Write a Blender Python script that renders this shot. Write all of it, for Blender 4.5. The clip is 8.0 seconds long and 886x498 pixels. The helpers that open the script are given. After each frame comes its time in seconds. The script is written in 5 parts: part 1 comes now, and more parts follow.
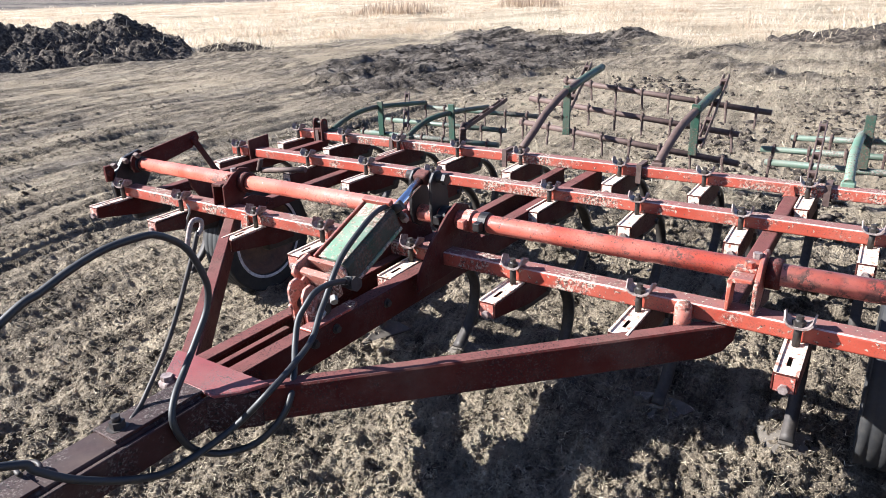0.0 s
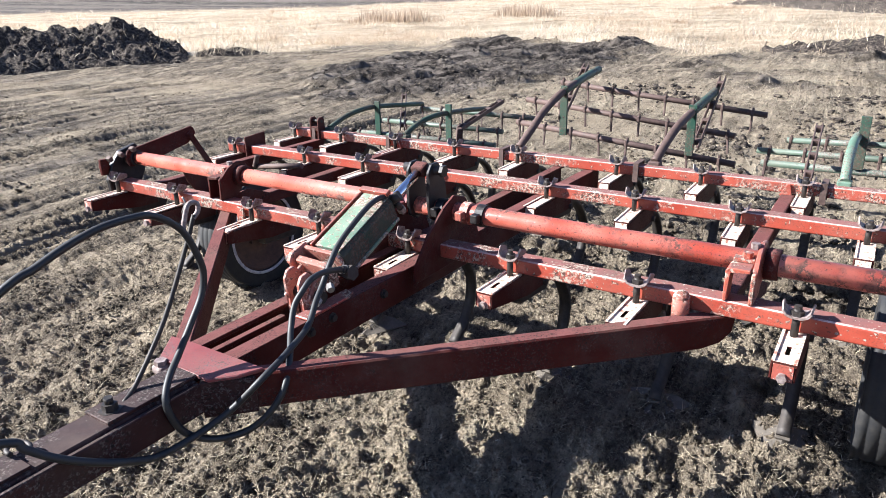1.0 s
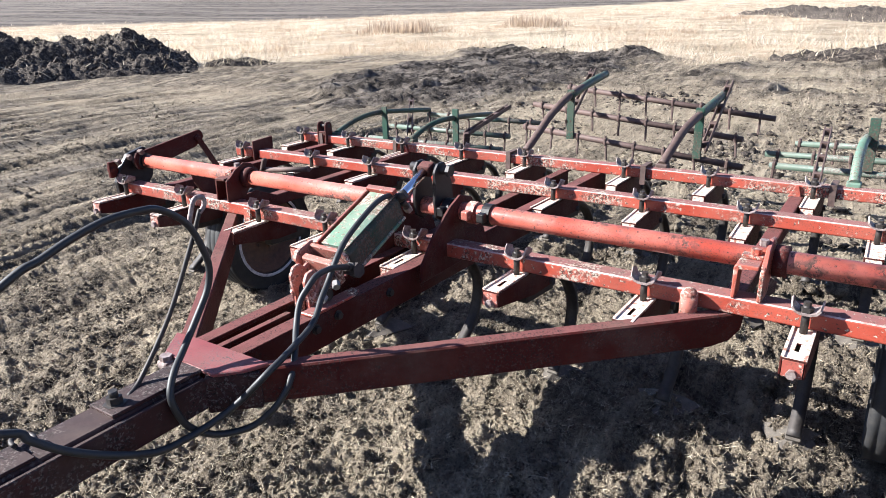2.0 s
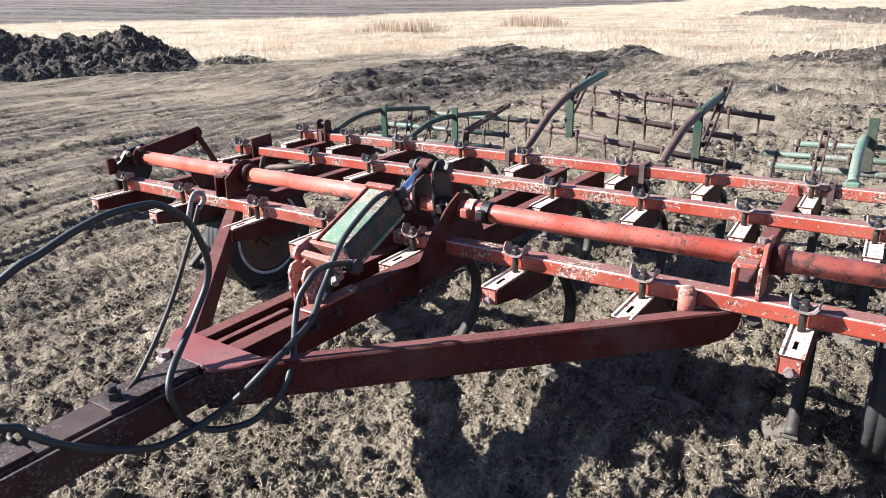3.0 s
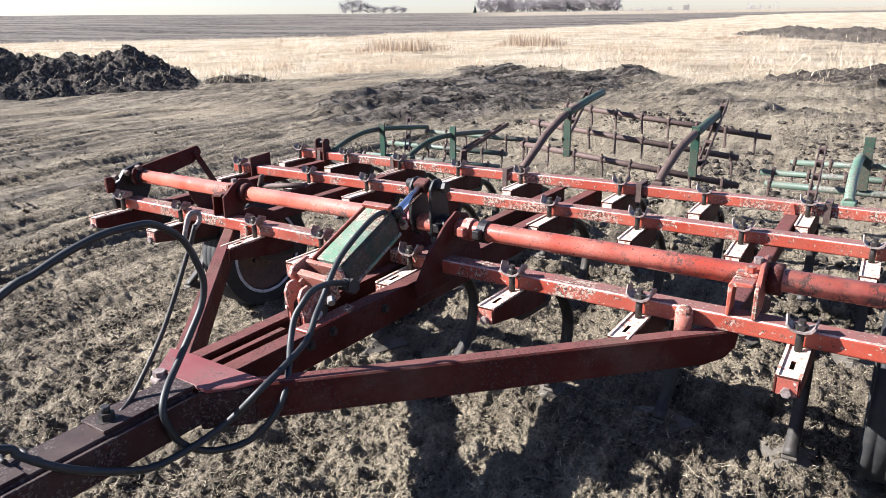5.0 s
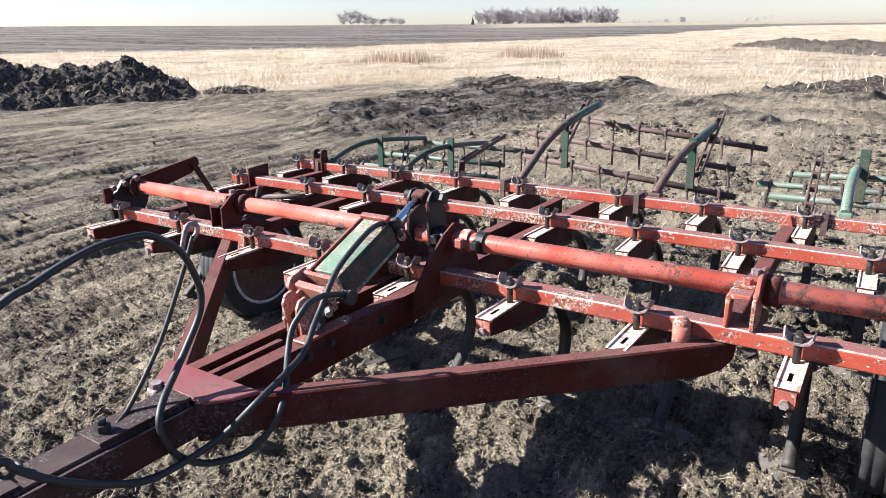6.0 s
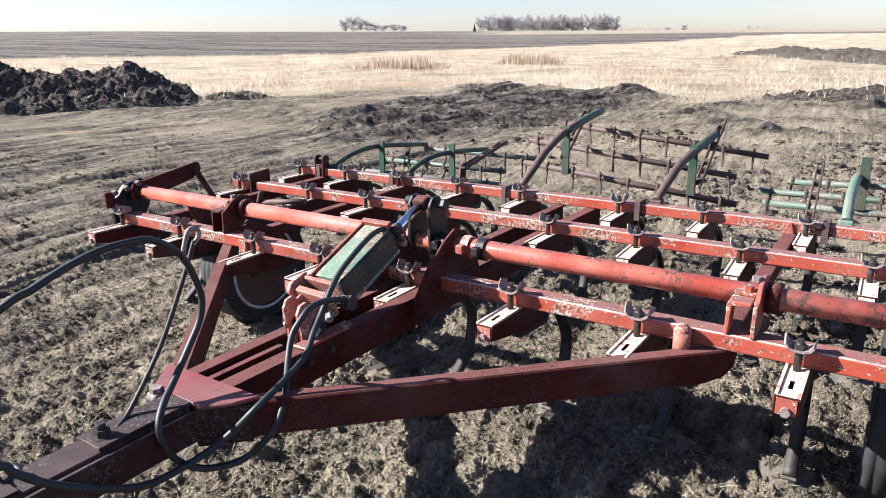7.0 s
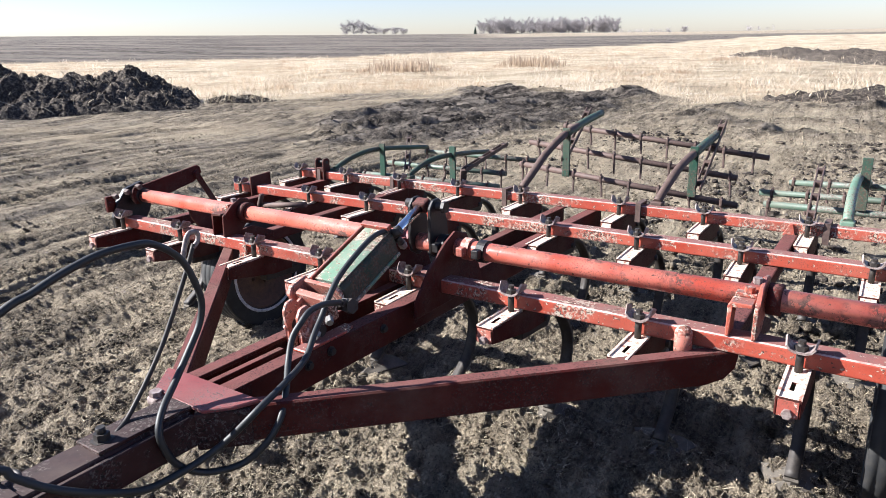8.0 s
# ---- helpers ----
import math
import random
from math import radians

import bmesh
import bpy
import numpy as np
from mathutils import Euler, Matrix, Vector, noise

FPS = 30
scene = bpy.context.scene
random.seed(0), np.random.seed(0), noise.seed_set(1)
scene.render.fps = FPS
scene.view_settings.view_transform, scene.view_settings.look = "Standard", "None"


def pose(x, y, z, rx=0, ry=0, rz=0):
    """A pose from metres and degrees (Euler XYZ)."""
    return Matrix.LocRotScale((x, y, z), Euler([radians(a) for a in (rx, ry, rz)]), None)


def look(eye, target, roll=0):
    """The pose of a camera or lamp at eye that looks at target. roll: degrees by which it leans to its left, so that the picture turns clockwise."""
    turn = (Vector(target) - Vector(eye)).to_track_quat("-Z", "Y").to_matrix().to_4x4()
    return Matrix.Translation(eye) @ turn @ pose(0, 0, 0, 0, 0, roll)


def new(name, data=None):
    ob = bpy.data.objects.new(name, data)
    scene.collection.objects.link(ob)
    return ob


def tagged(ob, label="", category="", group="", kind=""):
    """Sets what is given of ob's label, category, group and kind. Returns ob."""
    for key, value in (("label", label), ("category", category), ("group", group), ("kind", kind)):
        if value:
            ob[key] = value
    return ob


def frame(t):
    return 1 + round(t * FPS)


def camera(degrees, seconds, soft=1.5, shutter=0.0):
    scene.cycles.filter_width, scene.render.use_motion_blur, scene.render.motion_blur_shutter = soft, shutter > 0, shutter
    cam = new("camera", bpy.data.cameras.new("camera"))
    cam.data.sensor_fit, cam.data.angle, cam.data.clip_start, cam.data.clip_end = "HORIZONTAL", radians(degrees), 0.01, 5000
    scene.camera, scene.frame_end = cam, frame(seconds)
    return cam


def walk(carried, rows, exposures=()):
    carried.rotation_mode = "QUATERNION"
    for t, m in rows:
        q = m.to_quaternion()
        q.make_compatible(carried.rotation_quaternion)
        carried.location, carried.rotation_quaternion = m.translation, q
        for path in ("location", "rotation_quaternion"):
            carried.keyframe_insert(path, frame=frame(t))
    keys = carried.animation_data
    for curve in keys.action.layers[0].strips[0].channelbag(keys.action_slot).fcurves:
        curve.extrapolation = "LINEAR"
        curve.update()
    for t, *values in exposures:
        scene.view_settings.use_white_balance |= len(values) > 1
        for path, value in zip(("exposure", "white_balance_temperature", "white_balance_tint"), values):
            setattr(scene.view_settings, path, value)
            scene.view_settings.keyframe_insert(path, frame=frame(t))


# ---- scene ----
# ---- camera ----
cam = camera(65.15, 8.0, soft=0.8)
# seconds, heading, tilt and roll in degrees, place in metres
VIEWS = [
    (0.0, -33.870, -21.208, -2.179, 1.517, -2.048, 1.600),
    (0.5, -33.584, -21.103, -1.799, 1.518, -2.060, 1.568),
    (1.0, -33.354, -20.479, -1.491, 1.514, -2.065, 1.536),
    (1.5, -33.991, -19.569, -1.818, 1.521, -2.068, 1.507),
    (3.0, -33.872, -19.663, -1.394, 1.523, -2.074, 1.488),
    (3.5, -33.731, -18.745, -1.190, 1.527, -2.077, 1.486),
    (4.0, -33.663, -18.074, -1.142, 1.530, -2.074, 1.485),
    (4.5, -33.844, -18.355, -1.335, 1.531, -2.068, 1.489),
    (6.0, -33.581, -17.346, -1.242, 1.531, -2.067, 1.496),
    (6.5, -33.771, -16.921, -1.106, 1.531, -2.068, 1.497),
    (7.0, -33.633, -16.831, -0.994, 1.531, -2.068, 1.495),
    (7.5, -33.682, -16.735, -1.205, 1.534, -2.068, 1.495),
    (8.0, -33.774, -16.618, -1.269, 1.534, -2.063, 1.494),
]


def view(heading, tilt, roll, x, y, z):
    a, b = radians(heading), radians(tilt)
    way = Vector((math.sin(a) * math.cos(b), math.cos(a) * math.cos(b), math.sin(b)))
    return look((x, y, z), Vector((x, y, z)) + way, roll)


walk(cam, [(row[0], view(*row[1:])) for row in VIEWS], [(0.0, 1.99, 6150, 8), (8.0, 1.84, 6200, 8)])

# ---- light ----
SUN = Vector((-1.36, -0.77, 1.0)).normalized()
world = bpy.data.worlds.new("world")
scene.world = world
world.use_nodes = True
wn = world.node_tree.nodes
sky = wn.new("ShaderNodeTexSky")
sky.sky_type = "NISHITA"
sky.sun_disc = False
sky.sun_elevation = math.asin(SUN.z)
sky.sun_rotation = math.atan2(SUN.x, SUN.y)
sky.dust_density, sky.ozone_density = 0.4, 1.0
tint = wn.new("ShaderNodeMix")
tint.data_type, tint.blend_type = "RGBA", "MULTIPLY"
tint.inputs[0].default_value = 1.0
tint.inputs[7].default_value = (0.84, 0.83, 1.04, 1)   # pale milky spring sky
world.node_tree.links.new(sky.outputs[0], tint.inputs[6])
world.node_tree.links.new(tint.outputs[2], wn["Background"].inputs[0])
wn["Background"].inputs[1].default_value = 0.05
lamp = bpy.data.lights.new("sun", "SUN")
lamp.energy, lamp.angle, lamp.color = 5.0, radians(0.53), (1.0, 0.965, 0.93)
sun = new("sun", lamp)
sun.matrix_world = look(SUN * 40, (0, 0, 0))


# ---- materials ----
class Mat:
    """A node material under way."""

    def __init__(self, name, rough=0.6, metal=0.0):
        self.m = bpy.data.materials.new(name)
        self.m.use_nodes = True
        self.t = self.m.node_tree
        self.b = self.t.nodes["Principled BSDF"]
        self.b.inputs["Roughness"].default_value = rough
        self.b.inputs["Metallic"].default_value = metal
        self.co = self.node("ShaderNodeTexCoord").outputs["Object"]

    def node(self, kind, **sets):
        n = self.t.nodes.new(kind)
        for k, v in sets.items():
            n.inputs[k.replace("_", " ")].default_value = v
        return n

    def link(self, a, b):
        self.t.links.new(a, b)

    def shifted(self):
        """Coordinates moved by a random step for each object."""
        info = self.node("ShaderNodeObjectInfo")
        add = self.node("ShaderNodeVectorMath")
        add.operation = "MULTIPLY_ADD"
        self.link(info.outputs["Random"], add.inputs[0])
        add.inputs[1].default_value = (17.0, 29.0, 41.0)
        self.link(self.co, add.inputs[2])
        self.co = add.outputs[0]
        return self

    def noise(self, scale, detail=4, rough=0.6, stretch=None):
        n = self.node("ShaderNodeTexNoise", Scale=scale, Detail=detail, Roughness=rough)
        if stretch:
            s = self.node("ShaderNodeVectorMath")
            s.operation = "MULTIPLY"
            self.link(self.co, s.inputs[0])
            s.inputs[1].default_value = stretch
            self.link(s.outputs[0], n.inputs["Vector"])
        else:
            self.link(self.co, n.inputs["Vector"])
        return n.outputs["Fac"]

    def grain(self, across, a, along, b):
        """Noise drawn out along one direction of the plan."""
        both = self.node("ShaderNodeCombineXYZ")
        for i, (way, s) in enumerate(((across, a), (along, b))):
            d = self.node("ShaderNodeVectorMath")
            d.operation = "DOT_PRODUCT"
            self.link(self.co, d.inputs[0])
            d.inputs[1].default_value = Vector(way) * s
            self.link(d.outputs["Value"], both.inputs[i])
        n = self.node("ShaderNodeTexNoise", Scale=1.0, Detail=7.0, Roughness=0.72)
        self.link(both.outputs[0], n.inputs["Vector"])
        return n.outputs["Fac"]

    def ramp(self, fac, *stops):
        n = self.node("ShaderNodeValToRGB")
        e = n.color_ramp.elements
        while len(e) < len(stops):
            e.new(0.5)
        for el, (p, c) in zip(e, stops):
            el.position = p
            el.color = (c, c, c, 1) if isinstance(c, (int, float)) else (*c, 1)
        self.link(fac, n.inputs[0])
        return n.outputs[0]

    def mix(self, fac, a, b, mode="MIX"):
        n = self.node("ShaderNodeMix")
        n.data_type, n.blend_type = "RGBA", mode
        for i, v in ((0, fac), (6, a), (7, b)):
            if isinstance(v, (int, float)):
                n.inputs[i].default_value = v
            elif isinstance(v, tuple):
                n.inputs[i].default_value = (*v, 1)
            else:
                self.link(v, n.inputs[i])
        return n.outputs[2]

    def math(self, op, a, b):
        n = self.node("ShaderNodeMath")
        n.operation = op
        for i, v in enumerate((a, b)):
            if isinstance(v, (int, float)):
                n.inputs[i].default_value = v
            else:
                self.link(v, n.inputs[i])
        return n.outputs[0]

    def color(self, out):
        self.link(out, self.b.inputs["Base Color"])
        return self

    def rough(self, out):
        self.link(out, self.b.inputs["Roughness"])
        return self

    def bump(self, height, strength=0.3, dist=0.01):
        n = self.node("ShaderNodeBump", Strength=strength, Distance=dist)
        self.link(height, n.inputs["Height"])
        self.link(n.outputs[0], self.b.inputs["Normal"])
        return self


def paint(name, base, faded, rust, chips=0.56, rough=0.45, tops=0.95, bare=(0.27, 0.23, 0.19), worn=(0.115, 0.050, 0.046), gloss=0.5, speck=135, spread=0.46):
    """Old enamel paint: faded in clouds, chipped to rust, oxidised on faces turned to the sky."""
    k = Mat(name, rough).shifted()
    k.b.inputs["Specular IOR Level"].default_value = gloss
    cloud = k.ramp(k.noise(5, 5), (0.35, 0.0), (0.7, 1.0))
    col = k.mix(cloud, base, faded)
    fine = k.noise(speck, 6, 0.68)
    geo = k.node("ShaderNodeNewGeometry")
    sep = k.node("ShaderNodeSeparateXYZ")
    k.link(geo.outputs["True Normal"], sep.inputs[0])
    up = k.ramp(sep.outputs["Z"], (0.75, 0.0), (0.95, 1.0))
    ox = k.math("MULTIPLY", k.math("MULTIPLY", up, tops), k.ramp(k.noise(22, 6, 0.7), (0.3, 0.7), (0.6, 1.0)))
    # worn is the oxidised tone; for the dark red paint, a lighter sunlit one
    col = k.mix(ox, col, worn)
    patch = k.math("MULTIPLY", k.ramp(k.noise(6, 4, 0.6), (spread, 0.0), (spread + 0.08, 1.0)), k.ramp(fine, (chips - 0.08, 0.0), (chips - 0.04, 1.0)))
    spot = k.math("MAXIMUM", k.ramp(k.noise(60, 6, 0.7), (chips + 0.06, 0.0), (chips + 0.09, 1.0)), patch)
    pits = k.math("MULTIPLY", k.ramp(k.noise(170, 4, 0.7), (0.54, 0.0), (0.62, 0.75)), k.ramp(k.noise(2.3, 5, 0.7), (0.40, 0.15), (0.60, 1.0)))
    col = k.mix(pits, col, rust)
    col = k.mix(spot, col, k.mix(k.ramp(k.noise(90, 3), (0.48, 0.0), (0.54, 1.0)), rust, bare))
    grime = k.ramp(k.noise(3.1, 6, 0.7), (0.45, 0.0), (0.8, 0.55))
    col = k.mix(grime, col, (0.13, 0.09, 0.07))
    k.color(col)
    k.rough(k.ramp(k.math("MAXIMUM", spot, ox), (0.0, rough), (1.0, 0.85)))
    k.bump(k.math("ADD", k.math("MULTIPLY", fine, 0.3), k.math("MULTIPLY", spot, -0.5)), 0.35, 0.004)
    return k.m


def metal(name, a, b, rough, met, scale=40):
    k = Mat(name, rough, met).shifted()
    n = k.noise(scale, 5, 0.7)
    k.color(k.ramp(n, (0.3, a), (0.7, b)))
    k.rough(k.ramp(n, (0.2, rough - 0.1), (0.8, min(rough + 0.2, 1))))
    k.bump(n, 0.25, 0.003)
    return k.m


RED = paint("red_paint", (0.275, 0.037, 0.020), (0.37, 0.080, 0.050), (0.070, 0.032, 0.024), 0.53, 0.45, 0.95, (0.36, 0.31, 0.25), (0.15, 0.070, 0.064), 0.4, 105, 0.51)
TUBE = paint("red_tube_paint", (0.37, 0.060, 0.036), (0.50, 0.165, 0.120), (0.075, 0.032, 0.024), 0.535, 0.30, 0.25, (0.14, 0.06, 0.045), (0.115, 0.050, 0.046), 0.5, 52, 0.53)
WEATHERED = paint("weathered_paint", (0.22, 0.050, 0.032), (0.34, 0.11, 0.08), (0.10, 0.055, 0.04), 0.50, 0.6, 0.6, (0.34, 0.27, 0.22), (0.16, 0.09, 0.08), 0.3, 90, 0.42)
# base darkened to hold the shade of the sides; tops coloured lighter, as sunlit
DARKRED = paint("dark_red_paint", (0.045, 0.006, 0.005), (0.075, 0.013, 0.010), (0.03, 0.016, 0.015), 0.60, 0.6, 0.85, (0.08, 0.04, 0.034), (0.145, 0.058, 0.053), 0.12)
JOINT = paint("joint_paint", (0.16, 0.020, 0.022), (0.22, 0.040, 0.042), (0.05, 0.03, 0.03), 0.6, 0.6, 0.2, (0.10, 0.07, 0.07))
TONGUE = paint("tongue_paint", (0.026, 0.008, 0.008), (0.046, 0.013, 0.012), (0.016, 0.012, 0.011), 0.58, 0.6, 0.9, (0.10, 0.08, 0.075), (0.036, 0.025, 0.025), 0.2)
GREEN = paint("green_paint", (0.014, 0.048, 0.032), (0.03, 0.075, 0.052), (0.06, 0.04, 0.03), 0.58, 0.5, 0.1, (0.10, 0.08, 0.06), (0.115, 0.050, 0.046), 0.25)
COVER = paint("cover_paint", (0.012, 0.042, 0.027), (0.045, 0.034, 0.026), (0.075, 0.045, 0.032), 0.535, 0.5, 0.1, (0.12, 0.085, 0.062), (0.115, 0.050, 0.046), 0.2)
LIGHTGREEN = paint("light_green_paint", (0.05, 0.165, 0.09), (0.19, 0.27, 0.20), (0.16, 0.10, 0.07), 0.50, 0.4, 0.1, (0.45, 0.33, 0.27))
ARMGREEN = paint("arm_green_paint", (0.06, 0.15, 0.10), (0.16, 0.23, 0.175), (0.10, 0.07, 0.05), 0.57, 0.45, 0.1, (0.20, 0.17, 0.14))
BARGREEN = paint("bar_green_paint", (0.035, 0.075, 0.052), (0.095, 0.13, 0.10), (0.07, 0.05, 0.04), 0.56, 0.5, 0.1, (0.16, 0.14, 0.12))
RUSTY = metal("rusty_pipe", (0.045, 0.027, 0.022), (0.115, 0.072, 0.06), 0.65, 0.2, 30)
STEEL = metal("dark_steel", (0.016, 0.014, 0.013), (0.055, 0.045, 0.039), 0.55, 0.4)
GREASE = metal("greasy_steel", (0.007, 0.006, 0.006), (0.028, 0.023, 0.022), 0.45, 0.3)
WORN = metal("worn_steel", (0.16, 0.15, 0.14), (0.34, 0.32, 0.30), 0.4, 0.6)
CHROME = metal("chrome", (0.62, 0.64, 0.68), (0.78, 0.80, 0.84), 0.16, 1.0, 12)
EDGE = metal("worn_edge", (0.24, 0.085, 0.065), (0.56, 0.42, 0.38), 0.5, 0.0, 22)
SALMON = paint("salmon_paint", (0.30, 0.070, 0.050), (0.46, 0.20, 0.145), (0.10, 0.045, 0.032), 0.52, 0.45, 0.1, (0.55, 0.42, 0.36), (0.3, 0.15, 0.12), 0.5, 80)
SADDLE = metal("saddle_plate", (0.085, 0.045, 0.036), (0.36, 0.30, 0.28), 0.5, 0.3, 60)
SHARE = metal("soiled_steel", (0.05, 0.041, 0.032), (0.13, 0.11, 0.09), 0.7, 0.2, 30)
HUBRIM = metal("rusted_rim", (0.06, 0.034, 0.025), (0.15, 0.085, 0.055), 0.7, 0.1, 25)


# faded paint, whitened further to carry the sun's glare
def faded_sunlit_top():
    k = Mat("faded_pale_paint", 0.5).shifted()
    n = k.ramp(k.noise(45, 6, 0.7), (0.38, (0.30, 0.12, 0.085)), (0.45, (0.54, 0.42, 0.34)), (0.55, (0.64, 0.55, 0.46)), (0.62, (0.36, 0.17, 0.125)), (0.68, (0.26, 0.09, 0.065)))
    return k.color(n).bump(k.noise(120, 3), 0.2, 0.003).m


PALE = faded_sunlit_top()


def rubber(name, dust, rough=0.75):
    k = Mat(name, rough).shifted()
    n = k.noise(22, 6, 0.7)
    k.color(k.ramp(n, (0.4, (0.012, 0.012, 0.013)), (0.75, dust)))
    return k.bump(k.noise(160, 2), 0.15, 0.002).m


TYRE = rubber("tyre_rubber", (0.03, 0.027, 0.024))
HOSE = rubber("hose_rubber", (0.010, 0.011, 0.012), 0.56)


def whitewall():
    k = Mat("whitewall", 0.7)
    return k.color(k.ramp(k.noise(40, 4), (0.35, (0.30, 0.30, 0.33)), (0.65, (0.55, 0.55, 0.58)))).m


WHITE = whitewall()


def soil(name, sheet):
    """Dry crumbly soil with bits of straw; on the big sheet the ground's zones come from its attribute."""
    k = Mat(name, 0.95)
    k.b.inputs["Specular IOR Level"].default_value = 0.15
    fine = k.noise(60, 8, 0.75)
    mid = k.noise(7, 5, 0.65)
    broad = k.noise(0.7, 4, 0.6)
    streak = k.grain((0.998, 0.06, 0.0), 7.0, (-0.06, 0.998, 0.0), 0.5)
    blend = k.math("ADD", k.math("MULTIPLY", k.noise(1.8, 5, 0.7), 0.12), k.math("MULTIPLY", streak, 0.42))
    dirt = k.ramp(k.math("ADD", k.math("ADD", k.math("MULTIPLY", fine, 0.26), k.math("MULTIPLY", mid, 0.16)), blend),
                  (0.405, (0.018, 0.014, 0.011)), (0.465, (0.158, 0.126, 0.094)), (0.55, (0.46, 0.378, 0.275)))
    if sheet:
        at = k.node("ShaderNodeVertexColor")
        at.layer_name = "zones"
        sep = k.node("ShaderNodeSeparateColor")
        k.link(at.outputs[0], sep.inputs[0])
        wet, straw, field = sep.outputs
        flecks = [k.ramp(k.noise(1.0, 3, 0.6, v), (0.58, 0.0), (0.64, 1.0)) for v in ((60.0, 260.0, 60.0), (250.0, 65.0, 60.0))]
        fleck = k.math("MAXIMUM", *flecks)
        litter = k.math("MULTIPLY", k.math("MAXIMUM", fleck, k.ramp(k.noise(34, 6, 0.8), (0.54, 0.0), (0.64, 0.8))), k.ramp(k.math("ADD", k.math("MULTIPLY", broad, 0.5), k.math("MULTIPLY", k.noise(3.3, 5, 0.7), 0.5)), (0.40, 0.12), (0.58, 1.0)))
        dry = k.mix(litter, dirt, k.ramp(k.noise(90, 4, 0.7), (0.35, (0.31, 0.25, 0.17)), (0.65, (0.66, 0.555, 0.40))))
        furrow = k.grain((0.80, -0.60, 0.0), 4.0, (0.60, 0.80, 0.0), 0.9)
        tilled = k.ramp(k.math("ADD", k.math("MULTIPLY", fine, 0.25), k.math("ADD", k.math("MULTIPLY", mid, 0.2), k.math("MULTIPLY", furrow, 0.55))), (0.425, (0.011, 0.009, 0.008)), (0.48, (0.068, 0.056, 0.048)), (0.56, (0.25, 0.212, 0.178)))
        dry = k.mix(wet, dry, tilled)
        pale = k.ramp(k.math("ADD", k.math("MULTIPLY", k.noise(0.35, 4, 0.6), 0.45), k.math("ADD", k.math("MULTIPLY", k.noise(3, 6, 0.7), 0.25), k.math("MULTIPLY", k.noise(70, 5, 0.75), 0.30))), (0.38, (0.22, 0.17, 0.115)), (0.5, (0.43, 0.348, 0.247)), (0.62, (0.63, 0.53, 0.395)))
        dry = k.mix(straw, dry, pale)
        turned = k.node("ShaderNodeMapping")
        turned.inputs["Rotation"].default_value = (0, 0, -0.57)
        turned.inputs["Scale"].default_value = (0.006, 0.15, 1.0)
        k.link(k.co, turned.inputs["Vector"])
        band = k.node("ShaderNodeTexNoise", Scale=1.0, Detail=5.0, Roughness=0.7)
        k.link(turned.outputs[0], band.inputs["Vector"])
        rows = band.outputs["Fac"]
        far = k.mix(k.ramp(k.noise(0.6, 6, 0.75), (0.42, 0.0), (0.62, 1.0)), k.ramp(rows, (0.45, (0.030, 0.025, 0.022)), (0.56, (0.17, 0.142, 0.122))), (0.165, 0.139, 0.115))
        k.color(k.mix(field, dry, far))
    else:
        k.color(k.mix(k.ramp(k.noise(45, 5, 0.7), (0.63, 0.0), (0.68, 0.7)), dirt, (0.33, 0.27, 0.19)))
    crumb = k.node("ShaderNodeTexVoronoi", Scale=75.0)
    warp = k.node("ShaderNodeVectorMath")
    warp.operation = "MULTIPLY_ADD"
    wn3 = k.node("ShaderNodeTexNoise", Scale=30.0, Detail=3.0)
    k.link(k.co, wn3.inputs["Vector"])
    k.link(wn3.outputs["Color"], warp.inputs[0])
    warp.inputs[1].default_value = (0.03, 0.03, 0.03)
    k.link(k.co, warp.inputs[2])
    k.link(warp.outputs[0], crumb.inputs["Vector"])
    fibre = fleck if sheet else 0.0
    plough = k.math("MULTIPLY", k.math("MULTIPLY", furrow, wet), 5.0) if sheet else 0.0
    rise = k.math("ADD", k.math("ADD", k.math("MULTIPLY", fine, 0.8), k.noise(24, 8, 0.75)), k.math("ADD", k.math("MULTIPLY", k.noise(6.5, 6, 0.7), 2.2), k.math("MULTIPLY", streak, 3.2)))
    k.bump(k.math("ADD", k.math("ADD", k.math("ADD", rise, plough), k.math("MULTIPLY", fibre, 0.12)), k.math("MULTIPLY", crumb.outputs["Distance"], -0.5)), 1.0, 0.065)
    return k.m


SOIL = soil("soil", True)
CLOD = soil("clod_soil", False)


def dark_soil():
    k = Mat("dark_soil", 0.95)
    k.b.inputs["Specular IOR Level"].default_value = 0.15
    f = k.noise(16, 8, 0.75)
    k.color(k.ramp(f, (0.38, (0.018, 0.015, 0.013)), (0.50, (0.055, 0.044, 0.037)), (0.61, (0.17, 0.14, 0.11))))
    return k.bump(f, 0.9, 0.06).m


DARKSOIL = dark_soil()


def crumb_mix():
    """Crumbs of earth and chaff, each of its own tone."""
    k = Mat("crumbs", 0.95)
    k.b.inputs["Specular IOR Level"].default_value = 0.15
    geo = k.node("ShaderNodeNewGeometry")
    col = k.ramp(geo.outputs["Random Per Island"], (0.0, (0.09, 0.070, 0.050)), (0.4, (0.23, 0.184, 0.13)), (0.8, (0.39, 0.325, 0.23)), (1.0, (0.50, 0.42, 0.30)))
    return k.color(k.mix(0.5, col, k.ramp(k.noise(90, 3), (0.3, 0.3), (0.7, 1.0)), "MULTIPLY")).m


